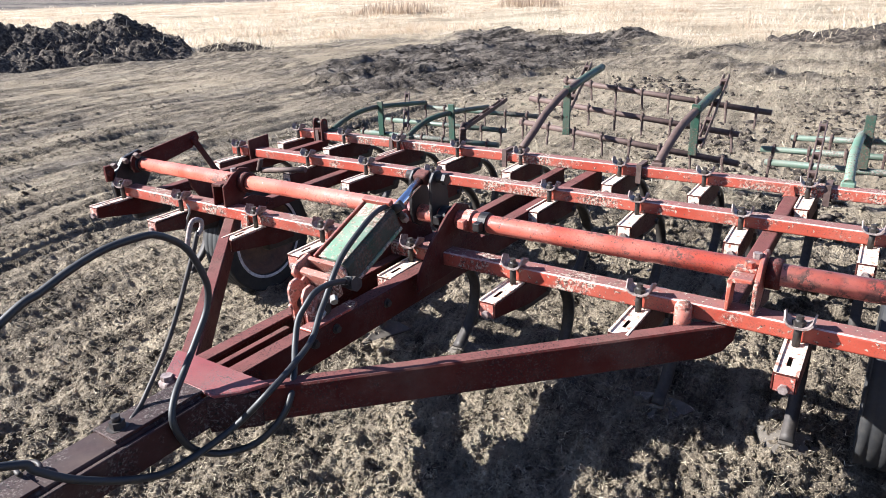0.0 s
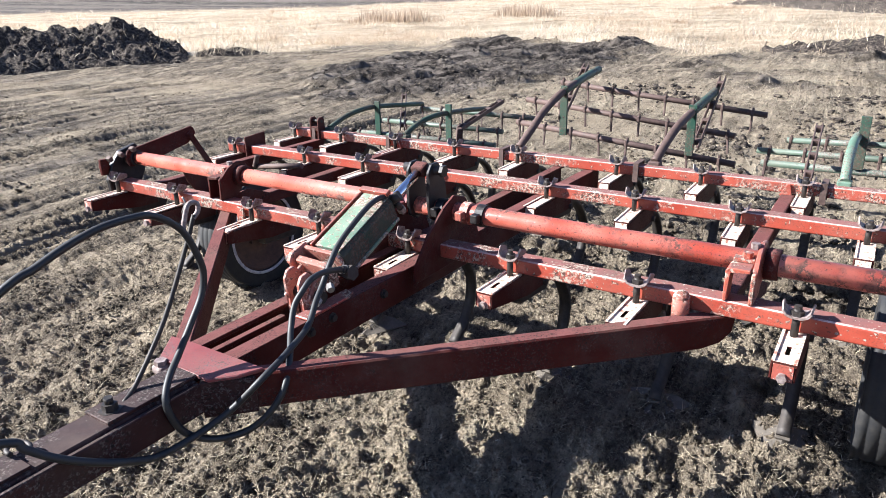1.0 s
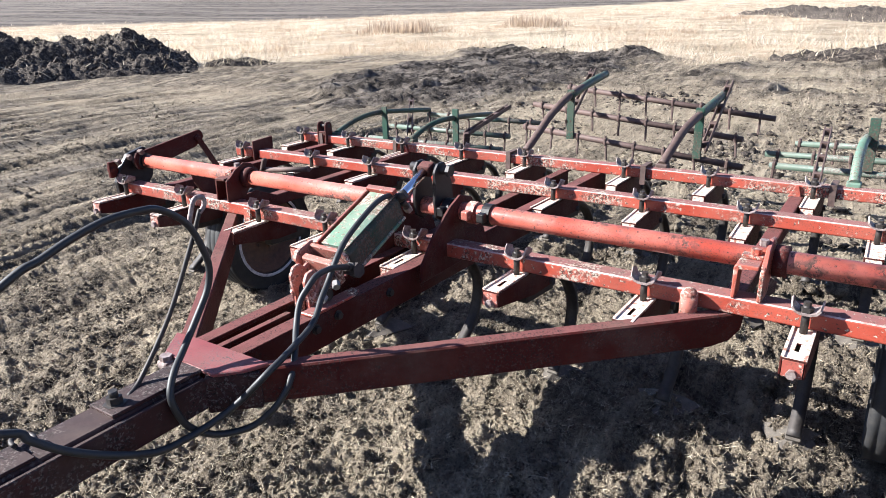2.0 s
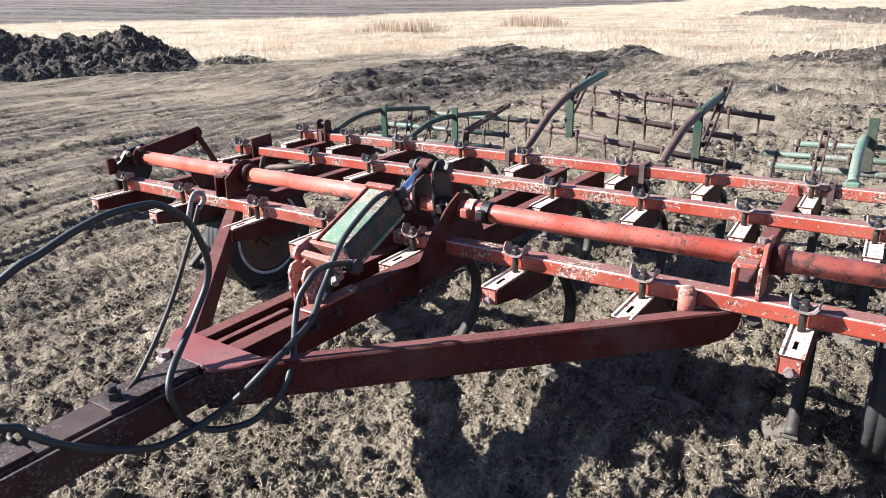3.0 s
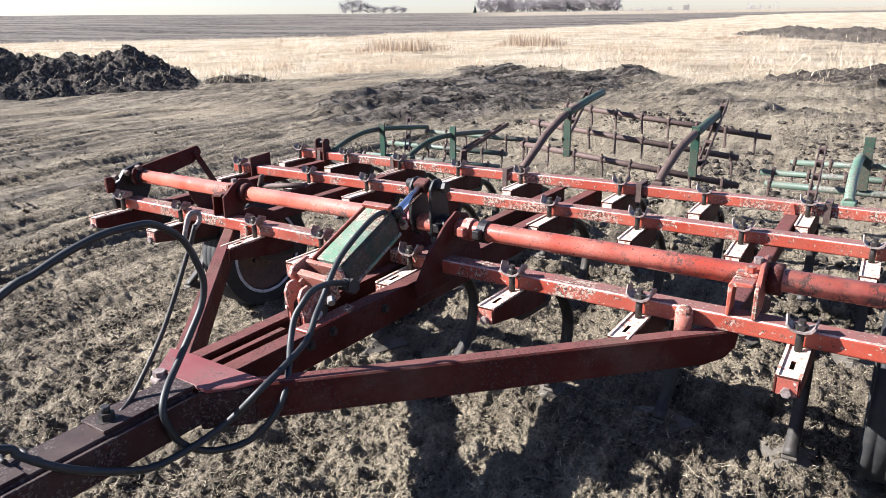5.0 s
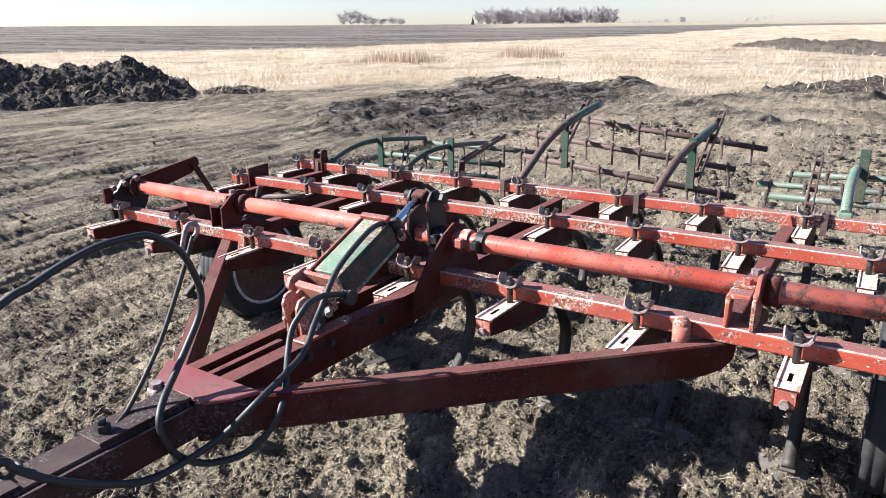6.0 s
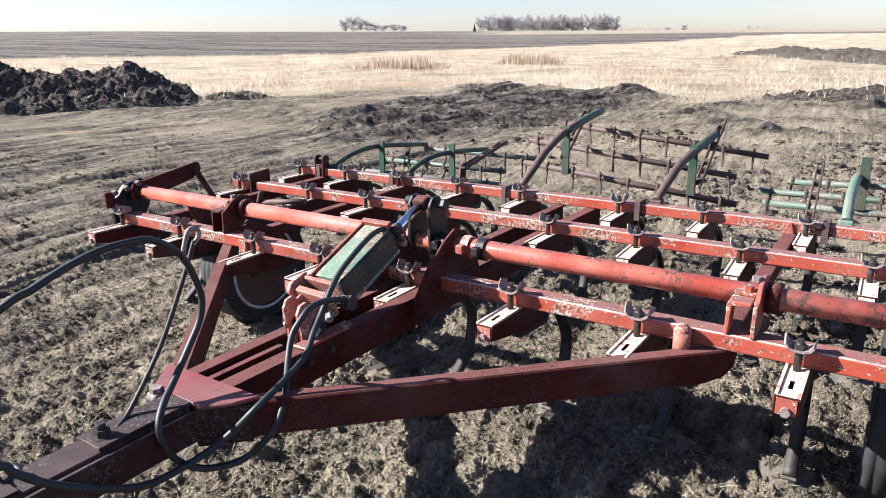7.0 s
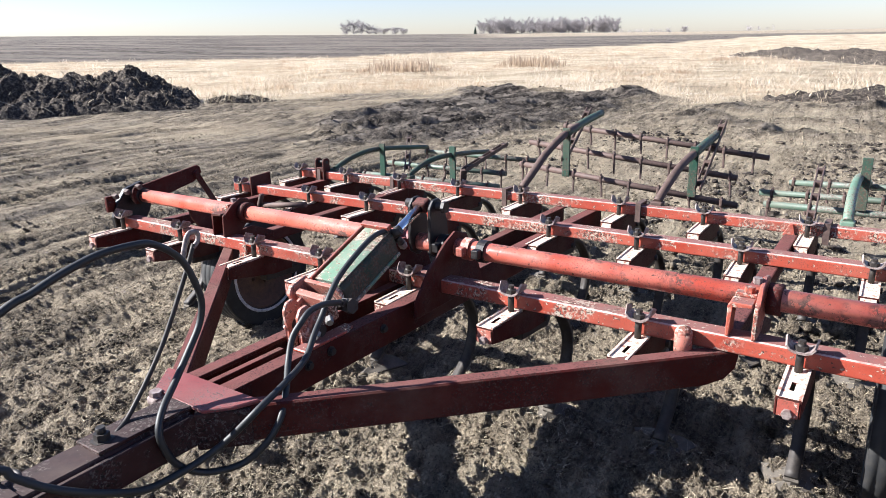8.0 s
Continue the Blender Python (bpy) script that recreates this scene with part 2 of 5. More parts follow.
def straw(name, a, b, thin=0.5, patches=False):
    """Dry leaves and stalks, thin enough to let light through."""
    k = Mat(name, 0.8)
    geo = k.node("ShaderNodeNewGeometry")
    col = k.ramp(geo.outputs["Random Per Island"], (0.0, a), (1.0, b))
    if patches:
        wide = k.math("ADD", k.math("MULTIPLY", k.noise(0.16, 4, 0.6), 0.6), k.math("MULTIPLY", k.noise(1.1, 4, 0.6), 0.4))
        col = k.mix(1.0, col, k.ramp(wide, (0.41, (0.62, 0.52, 0.45)), (0.49, (0.88, 0.83, 0.77)), (0.58, (1.0, 1.0, 1.0))), "MULTIPLY")
    k.color(col)
    if thin:
        glow = k.node("ShaderNodeBsdfTranslucent")
        k.link(col, glow.inputs["Color"])
        both = k.node("ShaderNodeMixShader")
        both.inputs[0].default_value = thin
        k.link(k.b.outputs[0], both.inputs[1])
        k.link(glow.outputs[0], both.inputs[2])
        k.link(both.outputs[0], k.t.nodes["Material Output"].inputs["Surface"])
    return k.m


CRUMB = crumb_mix()
STRAW = straw("straw", (0.17, 0.137, 0.098), (0.56, 0.475, 0.34), 0.12)
GRASS = straw("dry_grass", (0.51, 0.425, 0.32), (0.77, 0.68, 0.56), 0.5, True)
REED = straw("brown_reeds", (0.29, 0.21, 0.15), (0.53, 0.42, 0.31))
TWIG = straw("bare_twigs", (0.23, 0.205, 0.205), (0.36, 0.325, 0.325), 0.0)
NEEDLE = straw("needles", (0.03, 0.045, 0.04), (0.06, 0.08, 0.06))


# ---- building helpers ----
def part(name, bm, material, parent=None, label="", at=None):
    """Link a bmesh as one mesh object under a thing or part."""
    me = bpy.data.meshes.new(name)
    bm.normal_update()
    bm.to_mesh(me)
    bm.free()
    for m in material if isinstance(material, (list, tuple)) else (material,):
        me.materials.append(m)
    return link(name, me, parent, label, at)


def link(name, me, parent=None, label="", at=None):
    ob = new(name, me)
    ob.parent = parent
    if at is not None:
        ob.matrix_local = at
    return tagged(ob, label)


def box(bm, centre, size, turn=None, bevel=0.004, seg=2):
    made = bmesh.ops.create_cube(bm, size=1.0)["verts"]
    m = Matrix.Translation(centre) @ (turn.to_4x4() if turn else Matrix()) @ Matrix.Diagonal((*size, 1))
    bmesh.ops.transform(bm, matrix=m, verts=made)
    if bevel:
        edges = list({e for v in made for e in v.link_edges})
        bmesh.ops.bevel(bm, geom=edges, offset=bevel, segments=seg, affect="EDGES", profile=0.5)
    return bm


def span(a, b):
    """Turn and length of a piece whose own x runs from a to b, z kept up."""
    a, b = Vector(a), Vector(b)
    x = (b - a).normalized()
    y = Vector((0, 0, 1)).cross(x)
    y = y.normalized() if y.length > 1e-4 else Vector((0, 1, 0))
    return Matrix((x, y, x.cross(y))).transposed(), (b - a).length


def bar(bm, a, b, wide, high, bevel=0.004):
    """A box from a to b (centre line)."""
    turn, length = span(a, b)
    return box(bm, (Vector(a) + Vector(b)) / 2, (length, wide, high), turn, bevel)


def glide(pts, n=6):
    """A smooth line through the points."""
    p = [Vector(q) for q in pts]
    p = [2 * p[0] - p[1], *p, 2 * p[-1] - p[-2]]
    out = []
    for i in range(1, len(p) - 2):
        a, b, c, d = p[i - 1:i + 3]
        for j in range(n):
            t = j / n
            out.append(0.5 * (2 * b + (c - a) * t + (2 * a - 5 * b + 4 * c - d) * t * t + (3 * b - a - 3 * c + d) * t ** 3))
    return out + [p[-2]]


def sweep(bm, pts, profile, smooth=True):
    """Draw a closed profile of (side, up) along the points."""
    pts = [Vector(q) for q in pts]
    side = None
    rings = []
    for i, q in enumerate(pts):
        t = (pts[min(i + 1, len(pts) - 1)] - pts[max(i - 1, 0)]).normalized()
        if side is None:
            side = t.cross(Vector((0, 0, 1)))
            if side.length < 0.2:
                side = Vector((1, 0, 0)) - t * t.x
        side = (side - t * side.dot(t)).normalized()
        up = side.cross(t)
        rings.append([bm.verts.new(q + side * u + up * v) for u, v in profile])
    n = len(profile)
    for r, s in zip(rings, rings[1:]):
        for j in range(n):
            bm.faces.new((r[j], r[(j + 1) % n], s[(j + 1) % n], s[j])).smooth = smooth
    bm.faces.new(rings[0][::-1])
    bm.faces.new(rings[-1])
    return bm


def ring(r, n=12):
    return [(r * math.cos(2 * math.pi * i / n), r * math.sin(2 * math.pi * i / n)) for i in range(n)]


def flat(w, h):
    return [(-w / 2, -h / 2), (w / 2, -h / 2), (w / 2, h / 2), (-w / 2, h / 2)]


def rod(bm, a, b, r, n=12):
    return sweep(bm, [a, b], ring(r, n))


def plate(bm, outline, depth, frame_of, bevel=0.003):
    """A plate: a flat outline (u, v), made thick by depth along w; frame_of gives the place of (u, v, w)."""
    low = [bm.verts.new(frame_of(u, v, -depth / 2)) for u, v in outline]
    top = [bm.verts.new(frame_of(u, v, depth / 2)) for u, v in outline]
    faces = [bm.faces.new(low[::-1]), bm.faces.new(top)]
    n = len(outline)
    faces += [bm.faces.new((low[i], low[(i + 1) % n], top[(i + 1) % n], top[i])) for i in range(n)]
    if bevel:
        edges = list({e for f in faces for e in f.edges})
        bmesh.ops.bevel(bm, geom=edges, offset=bevel, segments=1, affect="EDGES")
    bmesh.ops.recalc_face_normals(bm, faces=bm.faces[:])
    return bm


def in_x(x):
    return lambda u, v, w: Vector((x + w, u, v))


def in_y(y):
    return lambda u, v, w: Vector((u, y + w, v))


def in_z(z):
    return lambda u, v, w: Vector((u, v, z + w))


def nut(bm, at, r=0.016, h=0.014, axis=(0, 0, 1)):
    a = Vector(at)
    return sweep(bm, [a, a + Vector(axis) * h], ring(r, 6), False)


def mesh_of(name, verts, faces, smooth=False):
    """A mesh straight from number arrays; faces all have the same count of corners."""
    me = bpy.data.meshes.new(name)
    verts, faces = np.asarray(verts, np.float32), np.asarray(faces, np.int32)
    k = faces.shape[1]
    me.vertices.add(len(verts))
    me.vertices.foreach_set("co", verts.ravel())
    me.loops.add(faces.size)
    me.loops.foreach_set("vertex_index", faces.ravel())
    me.polygons.add(len(faces))
    me.polygons.foreach_set("loop_start", np.arange(0, faces.size, k, dtype=np.int32))
    if smooth:
        me.polygons.foreach_set("use_smooth", np.ones(len(faces), bool))
    me.update(calc_edges=True)
    return me


# ---- ground ----
def chance(i, j, seed):
    """An even random number for each whole pair."""
    n = (np.asarray(i).astype(np.int64) * 374761393 + np.asarray(j).astype(np.int64) * 668265263 + seed * 982451653) & 0xFFFFFFFF
    n = ((n ^ (n >> 13)) * 1274126177) & 0xFFFFFFFF
    n = ((n ^ (n >> 16)) * 1103515245) & 0xFFFFFFFF
    return (n ^ (n >> 15)) / 4294967295.0


def vnoise(x, y, seed):
    xi, yi = np.floor(x).astype(np.int64), np.floor(y).astype(np.int64)
    fx, fy = x - xi, y - yi
    fx, fy = fx * fx * (3 - 2 * fx), fy * fy * (3 - 2 * fy)

    def h(i, j):
        return chance(i, j, seed)

    return (h(xi, yi) * (1 - fx) + h(xi + 1, yi) * fx) * (1 - fy) + (h(xi, yi + 1) * (1 - fx) + h(xi + 1, yi + 1) * fx) * fy


def fbm(x, y, seed, octaves=4):
    s = 0
    for i in range(octaves):
        s = s + (vnoise(x * 2 ** i + 13.7 * i, y * 2 ** i + 7.3 * i, seed + i) - 0.5) / 2 ** i
    return s


def lumps_of(x, y, seed):
    """Rounded lumps, one in each cell, of uneven size: 0 in the joints to 1 on the biggest."""
    xi, yi = np.floor(x), np.floor(y)
    best = np.zeros(np.shape(x))
    for i in (-1, 0, 1):
        for j in (-1, 0, 1):
            cx, cy = xi + i, yi + j
            px, py = cx + chance(cx, cy, seed), cy + chance(cx, cy, seed + 1)
            size = chance(cx, cy, seed + 2)
            r2 = ((x - px) ** 2 + (y - py) ** 2) / (0.30 + 0.45 * size) ** 2
            best = np.maximum(best, size ** 1.5 * np.sqrt(np.clip(1 - r2, 0, 1)))
    return best


def inside(x, y, corners):
    """Distance inside a convex outline given anticlockwise."""
    d = np.full(np.shape(x), 1e9)
    for (ax, ay), (bx, by) in zip(corners, corners[1:] + corners[:1]):
        n = math.hypot(bx - ax, by - ay)
        d = np.minimum(d, ((bx - ax) * (y - ay) - (by - ay) * (x - ax)) / n)
    return d


def step(v, a, b):
    t = np.clip((v - a) / (b - a), 0, 1)
    return t * t * (3 - 2 * t)


TRACK = [(-3.6, 8.6), (-3.9, 15.9), (-9.6, 16.6), (-9.0, 9.0), (-5.6, 5.2)]
RIGHT = [(5.0, 9.5), (5.0, 16.7), (-0.5, 16.5), (-2.9, 14.0), (-2.2, 9.6)]
EDGE_X = [-80, -16, -14.2, -13.2, -9.6, -4.2, -2.7, -0.9, 1.4, 60]
EDGE_Y = [0, 8.5, 11.4, 14.2, 16.3, 15.9, 14.0, 16.6, 17.2, 22]


def tilled(x, y):
    w = 0.7 * fbm(x * 0.9, y * 0.9, 5)
    return np.maximum(step(inside(x, y, TRACK) + w, -0.2, 0.5), step(inside(x, y, RIGHT) + w, -0.2, 0.8) * np.clip(0.42 + 1.9 * fbm(x * 1.1, y * 1.1, 14), 0.05, 0.95))


def grassy(x, y):
    return step(y - np.interp(x, EDGE_X, EDGE_Y) + 2.6 * fbm(x * 0.6, y * 0.6, 9), -0.7, 1.2)


MATS = [[(-4.0, 3.2), (5.0, 3.0), (5.0, 14.5), (-0.5, 14.2), (-3.2, 10.4), (-3.6, 8.0)],
        [(-14.0, 4.5), (-10.5, 3.2), (-8.2, 5.0), (-7.2, 6.6), (-9.5, 7.5), (-12.5, 6.8)],
        [(-1.2, -1.5), (2.8, -1.5), (2.8, 0.2), (0.2, 0.2)],
        [(-12.3, 9.2), (-8.8, 9.6), (-9.0, 15.0), (-12.0, 14.0)]]


def matted(x, y):
    """Where old straw lies thick on the yard."""
    w = 1.2 * fbm(x * 0.8, y * 0.8, 35)
    region = np.maximum.reduce([step(inside(x, y, c) + w, -0.3, 0.9) for c in MATS])
    return region * np.clip(0.45 + 1.5 * fbm(x * 1.1, y * 1.1, 36), 0.05, 0.85) * (1 - 0.6 * tilled(x, y))


def bend(x, y):
    """Distance across the wheel tracks, which run past the machine and curve away behind it."""
    return x + 0.07 * y - 0.047 * np.clip(y - 3, 0, 12) ** 2


def ruts(x, y):
    """Narrow wheel marks that wander over the yard, 1 in their middle."""
    across, along = bend(x, y) + 0.4 * fbm(x * 0.25, y * 0.25, 19, 2), y
    wide = 1 + np.clip(np.hypot(x - 1.5, y + 2.1) - 6, 0, 12) / 5
    lines = np.maximum(np.exp(-(fbm(across * 1.5, along * 0.10, 27, 2) / (0.05 * wide)) ** 2), np.exp(-(fbm(across * 2.3, along * 0.14, 28, 2) / (0.045 * wide)) ** 2))
    torn = np.clip(0.75 + 1.6 * fbm(across * 1.2, along * 0.7, 29, 3), 0, 1)
    return lines * torn * step(-x, 2.4, 3.8) * step(y, -3, 0) * (1 - grassy(x, y)) * (1 - 0.8 * tilled(x, y))


def fields(x, y):
    d = np.hypot(x - 1.5, y + 2.1)
    a = np.degrees(np.arctan2(x - 1.5, y + 2.1))
    lim = np.interp(a, [-180, -65, -41, -30, -16, -8, 30], [86, 88, 85, 96, 127, 210, 330])
    return step(d - lim * (1 + 0.12 * fbm(x * 0.05, y * 0.05, 21)), -4, 5)


def stubble(x, y):
    """The pale stubble field beyond the dark one."""
    d = np.hypot(x - 1.5, y + 2.1)
    a = np.degrees(np.arctan2(x - 1.5, y + 2.1))
    return step(d * (1 + 0.05 * fbm(x * 0.01, y * 0.01, 22)), 250, 300) * step(a, -34, -27) * step(-a, -60, -40)


def churned(x, y):
    """Soil broken up by the shares round the machine."""
    return step(np.minimum(np.minimum(x + 1.2, 3.4 - x), np.minimum(y + 1.5, 4.2 - y)) + 0.8 * fbm(x * 1.2, y * 1.2, 71), 0.0, 0.6) * np.clip(0.55 + 1.5 * fbm(x * 1.5, y * 1.5, 72), 0.1, 1)


def ground_z(x, y):
    x, y = np.asarray(x, float), np.asarray(y, float)
    d = np.hypot(x - 1.5, y + 2.1)
    near = np.exp(-d / 14) * (1 - 0.6 * step(-x, 2.5, 4.5) * step(-y, -9, -6))   # trodden flat on the yard side
    t = tilled(x, y)
    g = grassy(x, y)
    z = 0.05 * fbm(x * 1.1, y * 1.1, 1) * (1 + g)
    rough = 0.6 + 1.5 * np.clip(fbm(x * 0.8, y * 0.8, 15, 2) + 0.3, 0, 1)
    z = z + near * rough * (0.045 * np.abs(fbm(x * 5, y * 5, 2, 3)) + 0.034 * np.abs(fbm(x * 13, y * 13, 3, 4)) + 0.016 * fbm(x * 36, y * 36, 7, 2) - 0.016)
    wx, wy = x + 0.05 * fbm(x * 9, y * 9, 16, 2), y + 0.05 * fbm(x * 9, y * 9, 17, 2)
    z = z + near * (0.013 * rough * lumps_of(wx * 11, wy * 11, 50) + 0.014 * lumps_of(wx * 24, wy * 24, 53))
    z = z + np.exp(-d / 4) * 0.008 * lumps_of(wx * 52, wy * 52, 62)
    z = z + churned(x, y) * (0.040 * lumps_of(wx * 6.5, wy * 6.5, 73) + 0.030 * lumps_of(wx * 13, wy * 13, 76) - 0.02)
    z = z + t * (0.32 * np.abs(fbm((0.80 * x - 0.60 * y) * 3.4, (0.60 * x + 0.80 * y) * 0.5, 4, 4)) + 0.04 * fbm(x * 1.0, y * 1.0, 6, 3) + 0.07 * lumps_of((0.80 * wx - 0.60 * wy) * 5.5, (0.60 * wx + 0.80 * wy) * 1.5, 56) + 0.03 * lumps_of((0.80 * wx - 0.60 * wy) * 9, (0.60 * wx + 0.80 * wy) * 4, 59) - 0.04)
    # wheel ruts beside the machine
    u = x + 6.6 + 0.035 * (y - 4) ** 2 + 0.25 * fbm(x * 0.8, y * 0.8, 8)
    z = z - 0.05 * np.exp(-((np.abs(u) - 0.75) / 0.22) ** 2) * step(y, -3, 1) * step(-y, -12, -9)
    # old wheel tracks curving over the yard
    across, along = bend(x, y) + 0.3 * fbm(x * 0.3, y * 0.3, 19, 2), y
    yard = (1 - g) * step(-x, 1.2, 3.0) * (1 - 0.6 * t)
    z = z + yard * 0.12 * (np.abs(fbm(across * 2.4, along * 0.22, 18, 4)) - 0.1)
    z = z - 0.075 * ruts(x, y) + 0.02 * step(ruts(x + 0.06, y), 0.1, 0.6)
    lugs = step(fbm(across * 0.9, along * 0.12, 24, 2), -0.05, 0.12)
    z = z + yard * lugs * 0.03 * np.sin(across * 46 + 0.7 * fbm(along * 1.2, across * 2, 25, 2)) * step(-d, -9.5, -6.5) * (0.6 + fbm(along * 2, across * 4, 26, 2))
    # ridge thrown up along the grass
    r = np.interp(x, [-11, -9.3, -4.3, -3.2], [0, 1, 1, 0])
    z = z + r * 0.16 * np.exp(-((y - 15.6 - 0.4 * fbm(x, y, 12)) / 0.75) ** 2)
    far = np.clip(d - 60, 0, 540)
    rise = np.interp(np.degrees(np.arctan2(x - 1.5, y + 2.1)), [-130, -65, -41, -23, -2, 60], [0.024, 0.0222, 0.0160, 0.0121, 0.0076, 0.007])
    z = z + rise * far * (1 - np.exp(-far / 60)) - 0.004 * np.clip(d - 600, 0, None)
    return z + step(d, 100, 400) * 1.2 * fbm(x / 190, y / 190, 31, 2)


# rings round the spot where one stands, close together near it and ever wider apart towards the horizon
turns = np.radians(np.concatenate([np.arange(-72, 6, 0.125), np.arange(8, 287.9, 3.5)]))
rings = np.concatenate([[0.002, 0.3, 0.6, 0.9, 1.1], 1 / np.arange(1 / 1.2, 1 / 6.5, -0.00125), np.arange(6.5, 20, 0.06), 1 / np.arange(1 / 20, 1 / 45, -0.00125), 46 * 1.06 ** np.arange(70)])
T, R = np.meshgrid(turns, rings)
GX, GY = 1.58 + R * np.sin(T), -2.22 + R * np.cos(T)
GZ = ground_z(GX, GY)
nx, ny = len(turns), len(rings)
idx = np.arange(nx * ny).reshape(ny, nx)
beside = np.roll(idx, -1, 1)
quads = np.stack([idx[:-1], idx[1:], beside[1:], beside[:-1]], -1)[..., ::-1].reshape(-1, 4)
me = mesh_of("ground", np.stack([GX, GY, GZ], -1).reshape(-1, 3), quads, True)
zone = me.color_attributes.new("zones", "FLOAT_COLOR", "POINT")
pale = stubble(GX, GY)
fl = fields(GX, GY) * (1 - 0.55 * pale)
zone.data.foreach_set("color", np.stack([np.maximum.reduce([tilled(GX, GY), 0.75 * ruts(GX, GY), 0.12 * churned(GX, GY)]), np.maximum(np.maximum(grassy(GX, GY) * (1 - fl), pale), 0.75 * matted(GX, GY)), fl, np.ones_like(GX)], -1).astype(np.float32).ravel())
me.materials.append(SOIL)
ground = tagged(new("ground", me), "dry trodden farmyard soil with straw litter and clods", "ground", kind="structure")

rng = np.random.default_rng(4)


def ball(sub):
    b = bmesh.new()
    bmesh.ops.create_icosphere(b, subdivisions=sub, radius=1.0)
    v = np.array([q.co[:] for q in b.verts])
    f = np.array([[q.index for q in c.verts] for c in b.faces])
    b.free()
    return v, f


def clods(name, xs, ys, zs, rs, sub, material, label):
    """Many crumbs of earth in one mesh."""
    v, f = ball(sub)
    n = len(xs)
    s = rng.uniform(0.5, 1.4, (n, 1, 3)) * np.array([1, 1, 0.65])
    jag = rng.uniform(0.5, 1.3, (n, len(v), 1))
    a = rng.uniform(0, 6.28, n)
    p = v[None] * s * jag * rs[:, None, None]
    c, d = np.cos(a)[:, None], np.sin(a)[:, None]
    p = np.stack([p[..., 0] * c - p[..., 1] * d, p[..., 0] * d + p[..., 1] * c, p[..., 2]], -1)
    p = p + np.stack([xs, ys, zs], -1)[:, None]
    faces = (f[None] + (np.arange(n) * len(v))[:, None, None]).reshape(-1, 3)
    m = mesh_of(name, p.reshape(-1, 3), faces)
    m.materials.append(material)
    return tagged(new(name, m), label, "soil", kind="stuff")


def scatter(n, x0, x1, y0, y1, weight=None):
    x, y = rng.uniform(x0, x1, n), rng.uniform(y0, y1, n)
    if weight is not None:
        keep = rng.uniform(0, 1, n) < weight(x, y)
        x, y = x[keep], y[keep]
    return x, y


def patchy(x, y):
    return np.clip(0.35 + 1.6 * fbm(x * 1.3, y * 1.3, 40), 0.03, 1)


x, y = scatter(26000, -4.5, 3.2, -1.6, 5.5, patchy)
r = 0.003 + 0.018 * rng.uniform(0, 1, len(x)) ** 5
clods("clods", x, y, ground_z(x, y) + r * 0.25, r, 0, CLOD, "small crumbly clods of dry earth on the yard")
x, y = scatter(9000, -1.2, 3.2, -1.4, 2.6, lambda a, b: np.clip(0.15 + 2.0 * fbm(a * 1.7, b * 1.7, 37), 0.0, 1))
r = 0.006 + 0.040 * rng.uniform(0, 1, len(x)) ** 4
clods("turned_clods", x, y, ground_z(x, y) + r * 0.3, r, 1, CLOD, "broken clods of earth under the machine")
x, y = scatter(9000, -10.0, 5.0, 5.0, 16.5, lambda a, b: tilled(a, b) * 0.5)
r = 0.010 + 0.035 * rng.uniform(0, 1, len(x)) ** 3
clods("tilled_clods", x, y, ground_z(x, y) + r * 0.3, r, 1, DARKSOIL, "dark clods of churned wet earth")
x, y = scatter(9000, -4.0, 5.0, 2.6, 9.5, lambda a, b: np.clip(-0.05 + 1.6 * fbm(a * 1.0, b * 1.0, 38), 0.0, 1))
r = 0.012 + 0.045 * rng.uniform(0, 1, len(x)) ** 3
clods("turned_clods", x, y, ground_z(x, y) + r * 0.3, r, 1, DARKSOIL, "dark turned clods among straw behind the machine")


CRUMB_V = np.array([(1, 0, 0), (-1, 0, 0), (0, 1, 0), (0, -1, 0), (0, 0, 1), (0, 0, -1)], float)
CRUMB_F = np.array([(0, 2, 4), (2, 1, 4), (1, 3, 4), (3, 0, 4), (2, 0, 5), (1, 2, 5), (3, 1, 5), (0, 3, 5)])


def crumbs(name, x, y, r, material, label, chaff=0.6):
    """Broken bits of earth and chaff, longer than wide, lying at all angles."""
    n = len(x)
    p = CRUMB_V[None] * np.where(rng.uniform(0, 1, (n, 1)) < chaff, rng.uniform((1.3, 0.22, 0.18), (2.8, 0.45, 0.4), (n, 3)), rng.uniform((0.7, 0.45, 0.35), (1.6, 1.0, 0.8), (n, 3)))[:, None] * rng.uniform(0.6, 1.25, (n, 6, 1)) * r[:, None, None]
    a, b = rng.uniform(0, 6.28, n)[:, None], rng.normal(0, 0.45, n)[:, None]
    u, w = p[..., 0] * np.cos(b) - p[..., 2] * np.sin(b), p[..., 0] * np.sin(b) + p[..., 2] * np.cos(b)
    p = np.stack([u * np.cos(a) - p[..., 1] * np.sin(a) + x[:, None], u * np.sin(a) + p[..., 1] * np.cos(a) + y[:, None], w + (ground_z(x, y) + r * 0.3)[:, None]], -1)
    m = mesh_of(name, p.reshape(-1, 3), (CRUMB_F[None] + (np.arange(n) * 6)[:, None, None]).reshape(-1, 3))
    m.materials.append(material)
    return tagged(new(name, m), label, "soil", kind="stuff")


